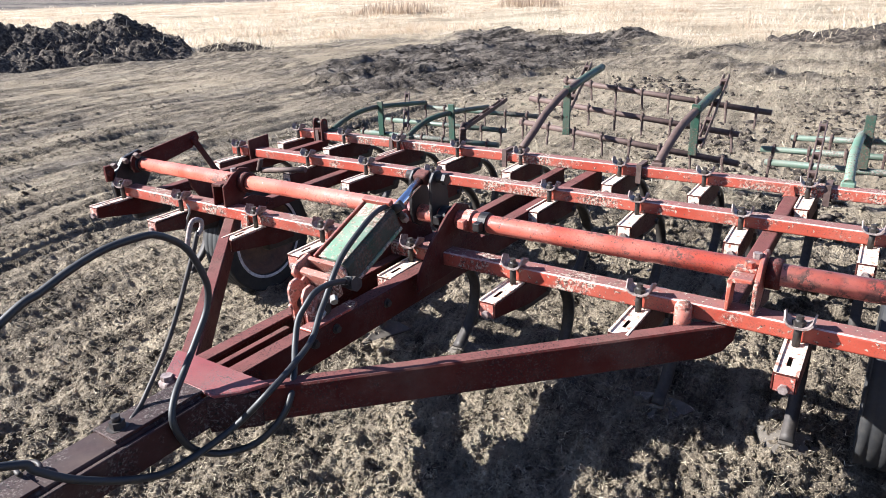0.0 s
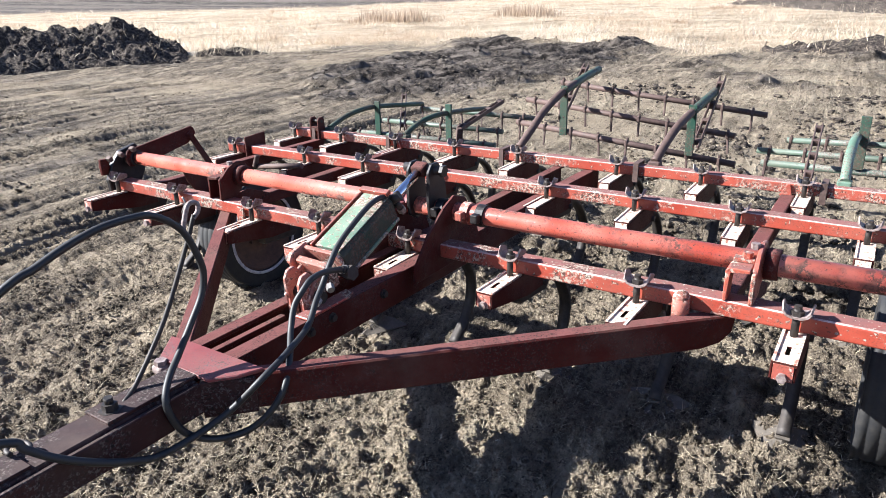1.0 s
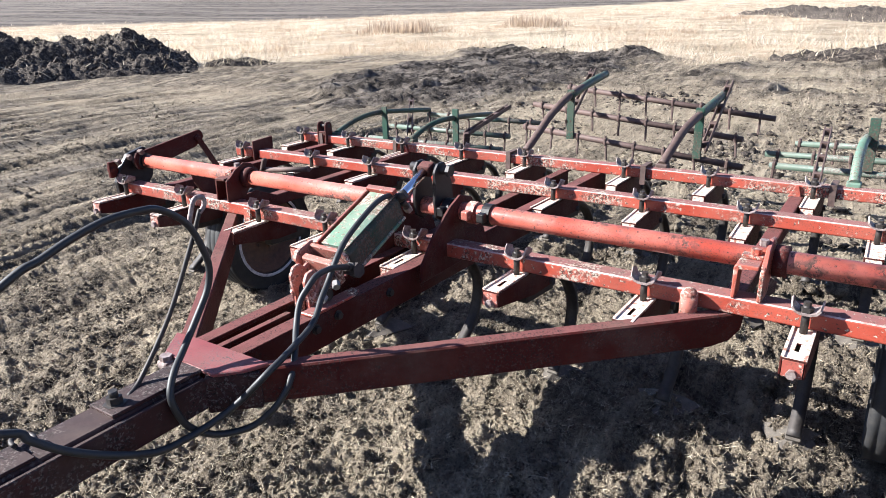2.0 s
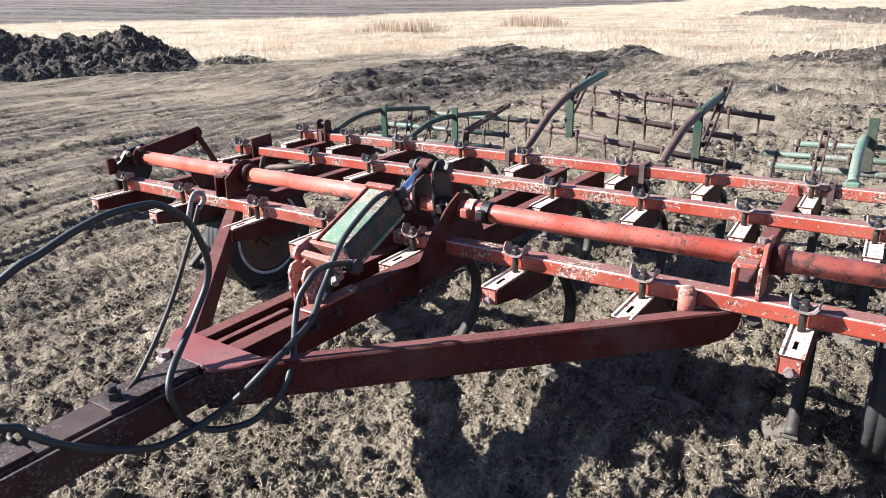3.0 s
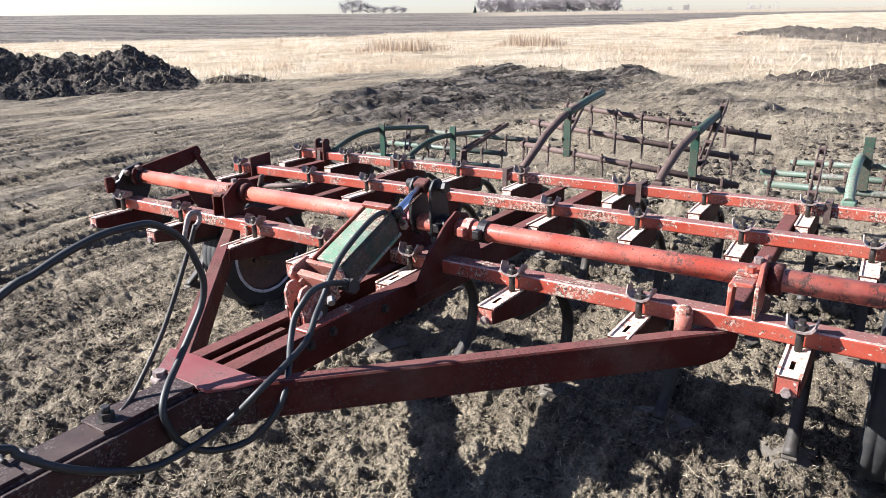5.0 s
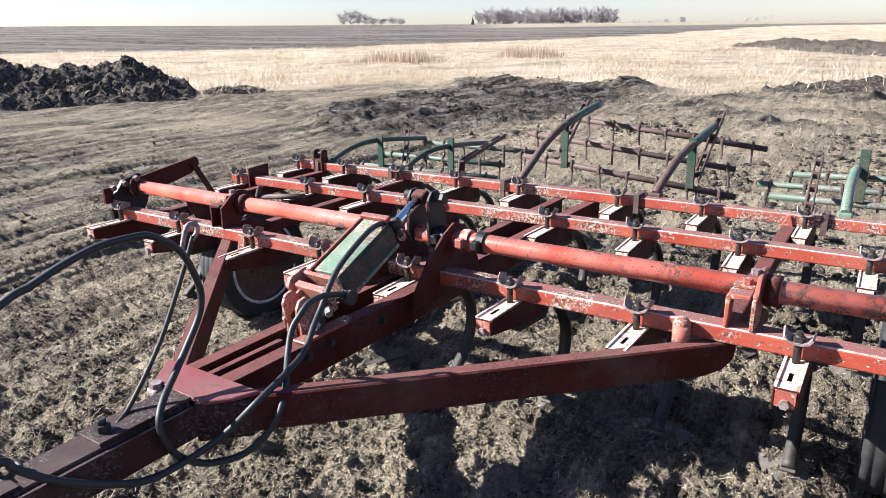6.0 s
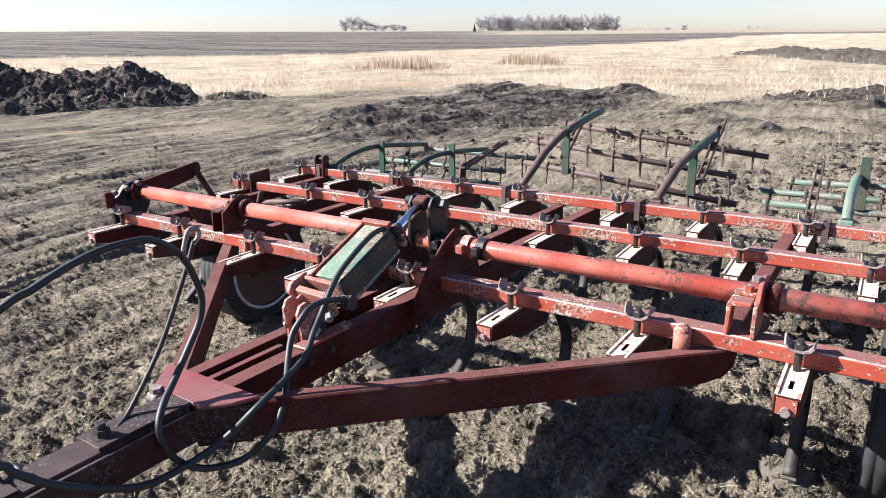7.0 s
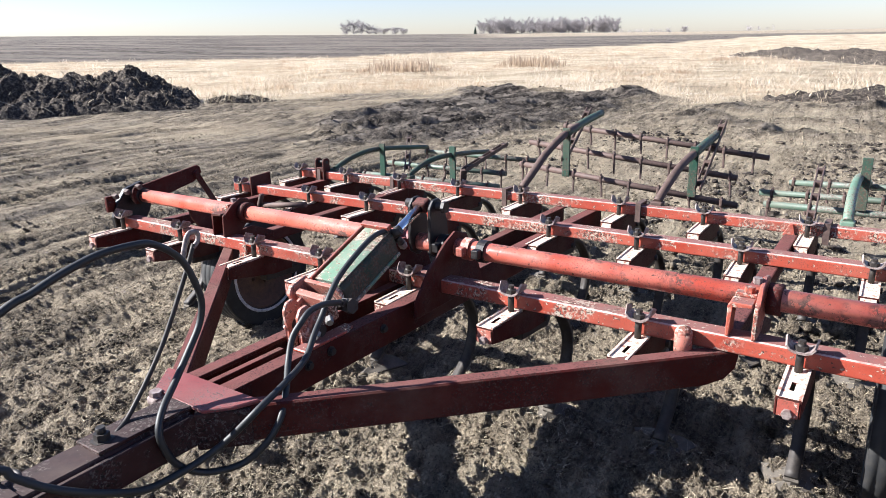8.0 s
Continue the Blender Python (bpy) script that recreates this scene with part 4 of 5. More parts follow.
# rockshaft
SHAFT_Y, SHAFT_Z, SHAFT_R = 0.12, H + 0.098, 0.0350
bm = bmesh.new()
rod(bm, (-1.865, SHAFT_Y, SHAFT_Z), (2.60, SHAFT_Y, SHAFT_Z), SHAFT_R, 40)
part("rockshaft", bm, TUBE, cultivator, "thick round faded red rockshaft tube")
for x in (-1.135, 1.200, 2.35):
    # a bent angle on the beam, a cheek plate and the strap round the tube
    bm = bmesh.new()
    outline = [(-0.034, 0), (-0.023, 0), (-0.023, 0.098), (0.036, 0.098), (0.036, 0.110), (-0.026, 0.110), (-0.034, 0.101)]
    plate(bm, outline, 0.075, lambda u, v, w, x=x: Vector((x + u, 0.035 + w, H + v)), 0.003)
    bracket = part("shaft_bracket", bm, RED if x > 1 else DARKRED, cultivator)
    bm = bmesh.new()
    plate(bm, [(-0.004, H), (0.09, H - 0.002), (0.12, H + 0.03), (0.17, H + 0.07), (0.182, H + 0.115), (0.16, H + 0.158), (0.11, H + 0.168), (0.06, H + 0.145), (0.02, H + 0.113), (0.0, H + 0.10)], 0.014, in_x(x + 0.046), 0.003)
    part("cheek", bm, RED if x > 1 else DARKRED, bracket)
    bm = bmesh.new()
    pts = [Vector((x + 0.078, SHAFT_Y + (SHAFT_R + 0.007) * math.cos(t), SHAFT_Z + (SHAFT_R + 0.007) * math.sin(t))) for t in np.linspace(0, 2 * math.pi, 30)]
    sweep(bm, pts, flat(0.040, 0.014))
    part("strap", bm, DARKRED, bracket)
    bm = bmesh.new()
    box(bm, (x + 0.005, 0.072, H + 0.117), (0.062, 0.030, 0.014), None, 0.003)
    nut(bm, (x + 0.012, 0.072, H + 0.124), 0.016, 0.018)
    part("bolt", bm, RED, bracket)
    bm = bmesh.new()
    nut(bm, (x + 0.028, 0.09, H + 0.150), 0.014, 0.018)
    part("bolt", bm, SADDLE, bracket)
    bm = bmesh.new()
    plate(bm, [(0.08, H - 0.02), (0.30, LOW - 0.02), (0.30, LOW + 0.02), (0.17, H + 0.02), (0.08, H + 0.01)], 0.012, in_x(x + 0.046), 0.002)
    part("web", bm, DARKRED, bracket)

# lever on the shaft for the ram, and its bearing plates
for x in (-0.045, 0.05):
    bm = bmesh.new()
    plate(bm, [(0.064, 0.882), (0.09, 0.912), (0.13, 0.912), (0.155, 0.885), (0.175, 0.82), (0.188, 0.755), (0.165, 0.69), (0.115, 0.672), (0.068, 0.70), (0.060, 0.76), (0.065, 0.83)], 0.016, in_x(x), 0.004)
    part("ram_lever", bm, GREASE, cultivator, "dark greasy lever plate of the lift ram")
for x in (-0.115, 0.136):
    bm = bmesh.new()
    plate(bm, [(-0.17, LOW - 0.05), (0.32, LOW - 0.05), (0.26, H + 0.03), (0.19, H + 0.14), (0.11, H + 0.165), (0.04, H + 0.135), (-0.07, H + 0.060), (-0.16, H - 0.04)], 0.014, in_x(x), 0.003)
    part("bearing_plate", bm, DARKRED, cultivator)
for x in (-0.085, 0.085, 0.195, 0.262):
    bm = bmesh.new()
    pts = [Vector((x, SHAFT_Y + (SHAFT_R + 0.004) * math.cos(t), SHAFT_Z + (SHAFT_R + 0.004) * math.sin(t))) for t in np.linspace(0, 2 * math.pi, 28)]
    sweep(bm, pts, flat(0.034, 0.009), False)
    box(bm, (x, SHAFT_Y - 0.060, SHAFT_Z + 0.005), (0.030, 0.03, 0.035), None, 0.004)
    part("collar", bm, {0.195: SALMON, -0.085: JOINT}.get(x, GREASE), cultivator, "worn collar clamped round the shaft")
bm = bmesh.new()
rod(bm, (-0.085, 0.110, 0.884), (0.09, 0.110, 0.884), 0.018, 14)
nut(bm, (0.085, 0.110, 0.884), 0.024, 0.015, (1, 0, 0))
part("lever_pin", bm, GREASE, cultivator)

# end of the shaft: hub with bolted plates, wing arm and its link
bm = bmesh.new()
rod(bm, (-1.985, SHAFT_Y, SHAFT_Z), (-1.872, SHAFT_Y, SHAFT_Z), 0.044, 24)
plate(bm, [(-0.02, H - 0.10), (0.12, H - 0.10), (0.19, H + 0.0), (0.22, H + 0.09), (0.16, H + 0.165), (0.06, H + 0.14), (0.0, H + 0.07), (-0.03, H)], 0.03, in_x(-1.955), 0.004)
part("shaft_end", bm, GREASE, cultivator, "black greasy bearing at the end of the shaft")
for i, (y, z) in enumerate(((-0.01, 0.742), (0.04, 0.760), (0.092, 0.782))):
    bm = bmesh.new()
    box(bm, (-1.93 + 0.03 * i, y, z), (0.036, 0.022, 0.026), Matrix.Rotation(0.5, 3, "X"), 0.004)
    part("end_bolt", bm, RUSTY, cultivator)
bm = bmesh.new()
box(bm, (-1.965, -0.025, 0.70), (0.02, 0.05, 0.085), None, 0.004)
rod(bm, (-1.99, -0.03, 0.70), (-1.945, -0.03, 0.70), 0.014)
part("end_eye", bm, DARKRED, cultivator)
bm = bmesh.new()
plate(bm, [(0.07, 0.69), (0.05, 0.735), (0.07, 0.777), (0.485, 0.839), (0.502, 0.828), (0.513, 0.793), (0.452, 0.747), (0.288, 0.713), (0.16, 0.680)], 0.014, in_x(-1.885), 0.003)
part("wing_arm", bm, DARKRED, cultivator, "flat dark red arm on the shaft")
bm = bmesh.new()
bar(bm, (-1.868, 0.455, 0.808), (-1.868, 0.615, 0.530), 0.012, 0.034, 0.003)
nut(bm, (-1.876, 0.465, 0.787), 0.018, 0.022, (1, 0, 0))
part("wing_link", bm, DARKRED, cultivator)

# upright stands at the beam ends
bm = bmesh.new()
for x in (-1.935, -1.865):
    plate(bm, [(REAR - 0.02, LOW - 0.03), (REAR + 0.05, LOW - 0.03), (REAR + 0.05, H + 0.075), (REAR + 0.035, H + 0.092), (REAR, H + 0.092), (REAR - 0.015, H + 0.075)], 0.014, in_x(x), 0.003)
box(bm, (-1.90, REAR + 0.015, H + 0.014), (0.07, 0.06, 0.03), None, 0.004)
stand = part("hinge_stand", bm, DARKRED, cultivator, "two dark red upright hinge lugs")
bm = bmesh.new()
rod(bm, (-1.946, REAR + 0.017, H + 0.065), (-1.854, REAR + 0.017, H + 0.065), 0.012, 12)
part("hinge_pin", bm, STEEL, stand)
bm = bmesh.new()
plate(bm, [(MIDDLE - 0.02, LOW - 0.03), (MIDDLE + 0.15, LOW - 0.03), (MIDDLE + 0.15, H + 0.065), (MIDDLE - 0.02, H + 0.055)], 0.014, in_x(-1.955), 0.003)
part("end_plate", bm, DARKRED, cultivator)
bm = bmesh.new()
rod(bm, (-1.60, 0.70, 0.585), (-1.28, 0.74, 0.615), 0.016, 14)
box(bm, (-1.60, 0.69, 0.62), (0.02, 0.03, 0.08), Matrix.Rotation(0.4, 3, "Y"), 0.006)
part("depth_stop", bm, RUSTY, cultivator)


# ---- spring shanks, one set of meshes shared by all ----
def mesh_from(bm, name, *mats):
    me = bpy.data.meshes.new(name)
    bm.normal_update()
    bm.to_mesh(me)
    bm.free()
    for m in mats:
        me.materials.append(m)
    return me


def trough(nose, slotted=True, drop=0.048):
    """The sheet channel that holds the spring: slotted top, tapered cheeks, turned-down nose. Own zero: beam's top front edge."""
    bm = bmesh.new()
    w, t = 0.032, 0.006
    zf = -0.0635
    # top with its slot, as four strips
    for x0, x1, y0, y1 in ((-w, w, -0.20, -0.150), (-w, -0.0060, -0.150, -0.095), (0.0060, w, -0.150, -0.095), (-w, w, -0.095, 0.20)) if slotted else ((-w, w, -0.20, 0.20),):
        box(bm, ((x0 + x1) / 2, (y0 + y1) / 2, zf + t / 2), (x1 - x0, y1 - y0, t), None, 0)
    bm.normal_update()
    # upward faces take the sunlit pale colour; the cheeks stay shaded dark red
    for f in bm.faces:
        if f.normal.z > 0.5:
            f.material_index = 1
    for x in (-w + t / 2 - 0.001, w - t / 2 + 0.001):
        n = len(bm.faces)
        plate(bm, [(-0.202, zf - drop), (0.06, zf - 0.095), (0.21, zf - 0.10), (0.21, zf - 0.001), (-0.20, zf - 0.001)], t, in_x(x), 0.002)
    before = set(bm.faces)
    plate(bm, [(-w + t, zf - drop), (w - t, zf - drop), (w - t, zf - 0.001), (-w + t, zf - 0.001)], 0.006, in_y(-0.200), 0)
    for f in set(bm.faces) - before:
        f.material_index = 2
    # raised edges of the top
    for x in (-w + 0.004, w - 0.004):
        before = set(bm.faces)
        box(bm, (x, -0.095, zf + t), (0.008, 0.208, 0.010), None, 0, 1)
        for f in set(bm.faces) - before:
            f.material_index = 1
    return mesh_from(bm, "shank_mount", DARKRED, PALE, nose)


def tine():
    bm = bmesh.new()
    sweep(bm, glide([(0, 0.06, -0.14), (0, 0.22, -0.13), (0, 0.36, -0.19), (0, 0.455, -0.31), (0, 0.462, -0.42), (0, 0.41, -0.52), (0, 0.30, -0.60)], 5), flat(0.045, 0.020))
    return mesh_from(bm, "shank", STEEL)


def share():
    """A sweep point: two swept wings with a raised nose."""
    bm = bmesh.new()
    tip, mid = Vector((0, 0.17, -0.628)), Vector((0, 0.36, -0.575))
    for s in (1, -1):
        wing = Vector((s * 0.125, 0.40, -0.618))
        inner = Vector((s * 0.06, 0.40, -0.598))
        top = [bm.verts.new(v) for v in (tip, wing, inner, mid)]
        low = [bm.verts.new(v - Vector((0, 0, 0.009))) for v in (tip, wing, inner, mid)]
        bm.faces.new(top if s > 0 else top[::-1])
        bm.faces.new(low[::-1] if s > 0 else low)
        for i in range(4):
            q = (top[i], low[i], low[(i + 1) % 4], top[(i + 1) % 4])
            bm.faces.new(q if s > 0 else q[::-1])
    bmesh.ops.remove_doubles(bm, verts=bm.verts[:], dist=0.0005)
    box(bm, (0, 0.325, -0.578), (0.05, 0.07, 0.012), Matrix.Rotation(0.45, 3, "X"), 0.003)
    bmesh.ops.translate(bm, verts=bm.verts[:], vec=(0, 0, -0.018))
    return mesh_from(bm, "sweep_point", SHARE)


def saddle():
    """The horned U plate that grips the beam, standing proud of its front edge."""
    bm = bmesh.new()
    line = [(-0.043, 0.034), (-0.039, 0.010), (-0.029, -0.003), (-0.013, -0.009), (0.013, -0.009), (0.029, -0.003), (0.039, 0.010), (0.043, 0.034)]
    inner = [(u * 0.90, v + 0.006) for u, v in line[::-1]]
    n = len(line)
    # a strap bent like a cradle, longer than it is wide
    y0, y1 = -0.042, 0.018
    ring_a = [bm.verts.new((u, y0, v)) for u, v in line + inner]
    ring_b = [bm.verts.new((u, y1, v)) for u, v in line + inner]
    # the horns lean: front ones high, rear ones low
    for v in ring_b:
        v.co.z = v.co.z * 0.6 + 0.001
    for v in ring_a:
        if v.co.z > 0.026:
            v.co.y += 0.02
    m = 2 * n
    for i in range(m):
        bm.faces.new((ring_a[i], ring_a[(i + 1) % m], ring_b[(i + 1) % m], ring_b[i])).smooth = False
    for r, s in ((ring_a, 1), (ring_b, -1)):
        for i in range(n - 1):
            q = (r[i], r[i + 1], r[m - 2 - i], r[m - 1 - i])
            bm.faces.new(q if s < 0 else q[::-1])
    bmesh.ops.recalc_face_normals(bm, faces=bm.faces[:])
    bmesh.ops.translate(bm, verts=bm.verts[:], vec=(0, 0, 0.013))
    return mesh_from(bm, "saddle_clamp", SADDLE)


def drawbolt():
    bm = bmesh.new()
    rod(bm, (0, -0.020, -0.062), (0, -0.020, 0.03), 0.0110, 12)
    nut(bm, (0, -0.020, 0.008), 0.019, 0.016)
    nut(bm, (0, -0.020, 0.024), 0.011, 0.016)
    return mesh_from(bm, "draw_bolt", STEEL)


def nose_bolt():
    bm = bmesh.new()
    nut(bm, (0, -0.202, -0.100), 0.014, 0.014, (0, -1, 0))
    return mesh_from(bm, "nose_bolt", SADDLE)


def spring_block():
    bm = bmesh.new()
    plate(bm, [(0.02, -0.185), (0.23, -0.20), (0.26, -0.15), (0.22, -0.09), (0.02, -0.09)], 0.048, in_x(0), 0.006)
    rod(bm, (-0.045, 0.19, -0.15), (0.045, 0.19, -0.15), 0.014, 10)
    return mesh_from(bm, "pivot_block", STEEL)


# on the middle and rear rows the sunlit nose is coloured pale too
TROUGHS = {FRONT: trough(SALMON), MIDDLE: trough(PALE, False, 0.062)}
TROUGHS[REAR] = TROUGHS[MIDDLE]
SHARED = tine(), share(), saddle(), drawbolt(), nose_bolt(), spring_block()
rnd = random.Random(5)
SHANKS = [(FRONT, x) for x in (-1.885, -1.404, -0.873, -0.457, 0.0, 0.450, 0.911, 1.375, 1.83, 2.287)]
SHANKS += [(MIDDLE, x) for x in (-2.06, -1.448, -0.993, -0.53, 0.155, 0.583, 1.032, 1.505, 1.965, 2.42)]
SHANKS += [(REAR, x) for x in (-2.09, -1.656, -1.189, -0.737, -0.298, 0.298, 0.736, 1.215, 1.68, 2.14)]
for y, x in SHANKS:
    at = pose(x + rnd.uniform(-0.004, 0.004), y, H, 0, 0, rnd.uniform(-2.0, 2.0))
    mount = link("shank_mount", TROUGHS[y], cultivator, "red spring channel, its faded top painted sunlit pale", at)
    for me in SHARED:
        link(me.name, me, mount)


# ---- wheels ----
def lathe(bm, profile, seg, axis_x=True):
    rings = []
    for i in range(seg):
        t = 2 * math.pi * i / seg
        rings.append([bm.verts.new((u, r * math.cos(t), r * math.sin(t))) for u, r in profile])
    for i in range(seg):
        a, b = rings[i], rings[(i + 1) % seg]
        for j in range(len(profile) - 1):
            bm.faces.new((a[j], a[j + 1], b[j + 1], b[j])).smooth = True
    return bm


def wheel(x, y, z, s):
    """A rib-tread implement tyre on a rusted steel rim; s: the side that its dish faces."""
    R, W = z + 0.004, 0.085
    bm = bmesh.new()
    prof = [(-W * 0.72, 0.205), (-W * 0.97, 0.225), (-W * 1.02, R - 0.055), (-W * 0.88, R - 0.016)]
    for i in range(5):
        u = -W * 0.84 + i * W * 0.42
        prof += [(u - 0.012, R - 0.001), (u + 0.012, R - 0.001)]
        if i < 4:
            prof += [(u + 0.015, R - 0.003), (u + 0.021, R - 0.003)]
    prof += [(W * 0.88, R - 0.016), (W * 1.02, R - 0.055), (W * 0.97, 0.225), (W * 0.72, 0.205)]
    lathe(bm, prof, 56)
    bmesh.ops.recalc_face_normals(bm, faces=bm.faces[:])
    tyre = part("wheel", bm, TYRE, cultivator, "black rib-tread tyre on a rusty rim" + (" with a white ring" if s > 0 else ""), pose(x, y, z))
    bm = bmesh.new()
    lathe(bm, [(s * (W * 0.99), 0.214), (s * (W * 1.025), 0.218), (s * (W * 1.03), 0.228), (s * (W * 0.99), 0.231)], 56)
    bmesh.ops.recalc_face_normals(bm, faces=bm.faces[:])
    if s > 0:
        part("white_ring", bm, WHITE, tyre)
    else:
        bm.free()
    bm = bmesh.new()
    prof = [(s * W * 0.80, 0.212), (s * W * 0.86, 0.207), (s * W * 0.80, 0.196), (s * W * 0.45, 0.186), (s * W * 0.30, 0.165), (s * W * 0.05, 0.155), (s * W * 0.35, 0.09), (s * W * 0.35, 0.045)]
    lathe(bm, prof, 48)
    lathe(bm, [(u - s * 0.006, r) for u, r in prof][::-1], 48)
    bmesh.ops.recalc_face_normals(bm, faces=bm.faces[:])
    part("rim", bm, HUBRIM, tyre, "rusty dished steel rim")
    bm = bmesh.new()
    rod(bm, (-s * 0.05, 0, 0), (s * 0.075, 0, 0), 0.048, 20)
    for i in range(5):
        t = i * 1.2566
        nut(bm, (s * 0.028, 0.072 * math.cos(t), 0.072 * math.sin(t)), 0.012, 0.02, (s, 0, 0))
    part("hub", bm, HUBRIM, tyre)


for x, s in ((-1.39, 1), (1.66, -1)):
    wheel(x, 0.43, 0.30, s)
    for dx in (-0.125 * s,):
        bm = bmesh.new()
        plate(bm, [(0.12, 0.72), (0.22, 0.72), (0.47, 0.34), (0.47, 0.27), (0.40, 0.26), (0.14, 0.64)], 0.016, in_x(x + dx), 0.003)
        part("wheel_arm", bm, DARKRED, cultivator)
    bm = bmesh.new()
    rod(bm, (x - 0.14 * s, 0.43, 0.30), (x + 0.03 * s, 0.43, 0.30), 0.022, 14)
    part("axle", bm, STEEL, cultivator)

# front anchor of the ram
for x in (-0.058, 0.022):
    bm = bmesh.new()
    dy = -0.02 if x > 0 else 0.0
    plate(bm, [(y + dy, z) for y, z in ((-0.602, LOW - 0.06), (-0.570, LOW - 0.06), (-0.572, 0.60), (-0.555, 0.622), (-0.546, 0.655), (-0.553, 0.685), (-0.575, 0.704), (-0.603, 0.698), (-0.618, 0.672), (-0.616, 0.645), (-0.606, 0.61))], 0.015, in_x(x), 0.003)
    part("ram_anchor", bm, SALMON, cultivator, "red upright anchor plate of the ram")
bm = bmesh.new()
plate(bm, [(0.028, -0.67), (0.082, -0.67), (0.086, -0.47), (0.07, -0.43), (0.034, -0.43)], 0.010, in_z(LOW + 0.006))
part("anchor_pad", bm, RED, cultivator)

# ---- hydraulic ram ----
ram = tagged(new("hydraulic_ram"), "green hydraulic lift ram with flaking paint and a chrome rod", "hydraulic cylinder")
RAM = pose(-0.005, -0.10, 0.822, 22.5)   # own y runs along the rod


def ram_part(name, bm, material, parent=None, label=""):
    return part(name, bm, material, parent or ram, label, RAM if parent is None else None)


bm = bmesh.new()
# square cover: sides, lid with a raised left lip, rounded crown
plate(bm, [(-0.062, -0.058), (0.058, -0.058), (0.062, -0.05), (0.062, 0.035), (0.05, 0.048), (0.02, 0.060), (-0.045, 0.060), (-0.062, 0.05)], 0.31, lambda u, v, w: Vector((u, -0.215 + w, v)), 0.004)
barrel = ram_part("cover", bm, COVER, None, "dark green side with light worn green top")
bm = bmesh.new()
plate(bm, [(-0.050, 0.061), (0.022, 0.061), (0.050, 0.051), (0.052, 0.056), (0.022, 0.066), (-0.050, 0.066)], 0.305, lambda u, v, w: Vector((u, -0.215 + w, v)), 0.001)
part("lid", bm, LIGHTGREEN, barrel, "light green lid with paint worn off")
bm = bmesh.new()
box(bm, (-0.062, -0.215, 0.058), (0.010, 0.320, 0.030), None, 0.003)
part("lip", bm, RED, barrel)
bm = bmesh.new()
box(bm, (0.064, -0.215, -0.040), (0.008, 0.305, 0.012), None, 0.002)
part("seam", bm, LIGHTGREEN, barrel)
bm = bmesh.new()
box(bm, (-0.005, -0.062, 0.072), (0.125, 0.024, 0.018), None, 0.003)
part("end_strip", bm, RED, barrel)
bm = bmesh.new()
plate(bm, [(-0.075, -0.03), (0.06, -0.035), (0.072, 0.02), (0.045, 0.055), (-0.08, 0.062), (-0.088, 0.03)], 0.026, lambda u, v, w: Vector((u, -0.433 + w, v)), 0.005)
for x in (-0.06, 0.035):
    plate(bm, [(-0.55, -0.035), (-0.43, -0.03), (-0.43, 0.045), (-0.50, 0.04), (-0.555, 0.005)], 0.016, in_x(x), 0.004)
plate(bm, [(-0.455, 0.010), (-0.462, 0.058), (-0.440, 0.078), (-0.365, 0.070), (-0.365, -0.030), (-0.395, -0.035), (-0.425, 0.0)], 0.020, in_x(-0.098), 0.004)
plate(bm, [(-0.110, -0.02), (0.062, -0.03), (0.066, 0.04), (0.04, 0.062), (-0.110, 0.066)], 0.016, lambda u, v, w: Vector((u, -0.382 + w, v)), 0.003)
ram_part("clevis", bm, SALMON, None, "pale worn clevis with flaked paint")
bm = bmesh.new()
rod(bm, (-0.088, -0.515, -0.01), (0.07, -0.515, -0.01), 0.020, 16)
ram_part("clevis_pin", bm, STEEL)
bm = bmesh.new()
rod(bm, (0, -0.08, -0.018), (0, 0.185, -0.018), 0.0180, 28)
ram_part("rod", bm, CHROME, None, "bright chrome ram rod")
bm = bmesh.new()
rod(bm, (0, -0.06, -0.018), (0, -0.020, -0.018), 0.028, 24)
ram_part("gland", bm, STEEL)
bm = bmesh.new()
box(bm, (0, 0.205, -0.018), (0.060, 0.05, 0.045), None, 0.008)
ram_part("rod_eye", bm, DARKRED)
bm = bmesh.new()
rod(bm, (0.03, -0.385, -0.02), (0.105, -0.395, 0.0), 0.018, 14)
nut(bm, (0.082, -0.392, -0.006), 0.026, 0.03, (0.9, -0.05, 0.2))
ram_part("port_fitting", bm, STEEL)
for at, way in (((0.095, -0.490, 0.030), (0.7, -0.7, -0.1)), ((0.095, -0.552, 0.022), (0.3, -0.9, 0.3))):
    bm = bmesh.new()
    nut(bm, at, 0.013, 0.024, way)
    ram_part("coupling", bm, WORN)
bm = bmesh.new()
rod(bm, (0.045, -0.05, 0.03), (0.075, -0.03, 0.045), 0.018, 12)
ram_part("port_elbow", bm, STEEL)


# ---- hoses and the hose holder ----
def hose(points, r, label):
    bm = bmesh.new()
    sweep(bm, glide(points, 8), ring(r, 12))
    thing = tagged(part("hydraulic_hose", bm, HOSE), label, "hose", "hydraulic hoses")
    a, b = Vector(points[-2]), Vector(points[-1])
    for t0, t1, wide, name in ((0.35, 1.0, 1.35, "ferrule"), (0.9, 1.25, 1.7, "swivel_nut")):
        bm = bmesh.new()
        sweep(bm, [a.lerp(b, t0), a.lerp(b, t1)], ring(r * wide, 6 if name == "swivel_nut" else 14), name == "ferrule")
        part(name, bm, STEEL if name == "ferrule" else WORN, thing)
    return thing


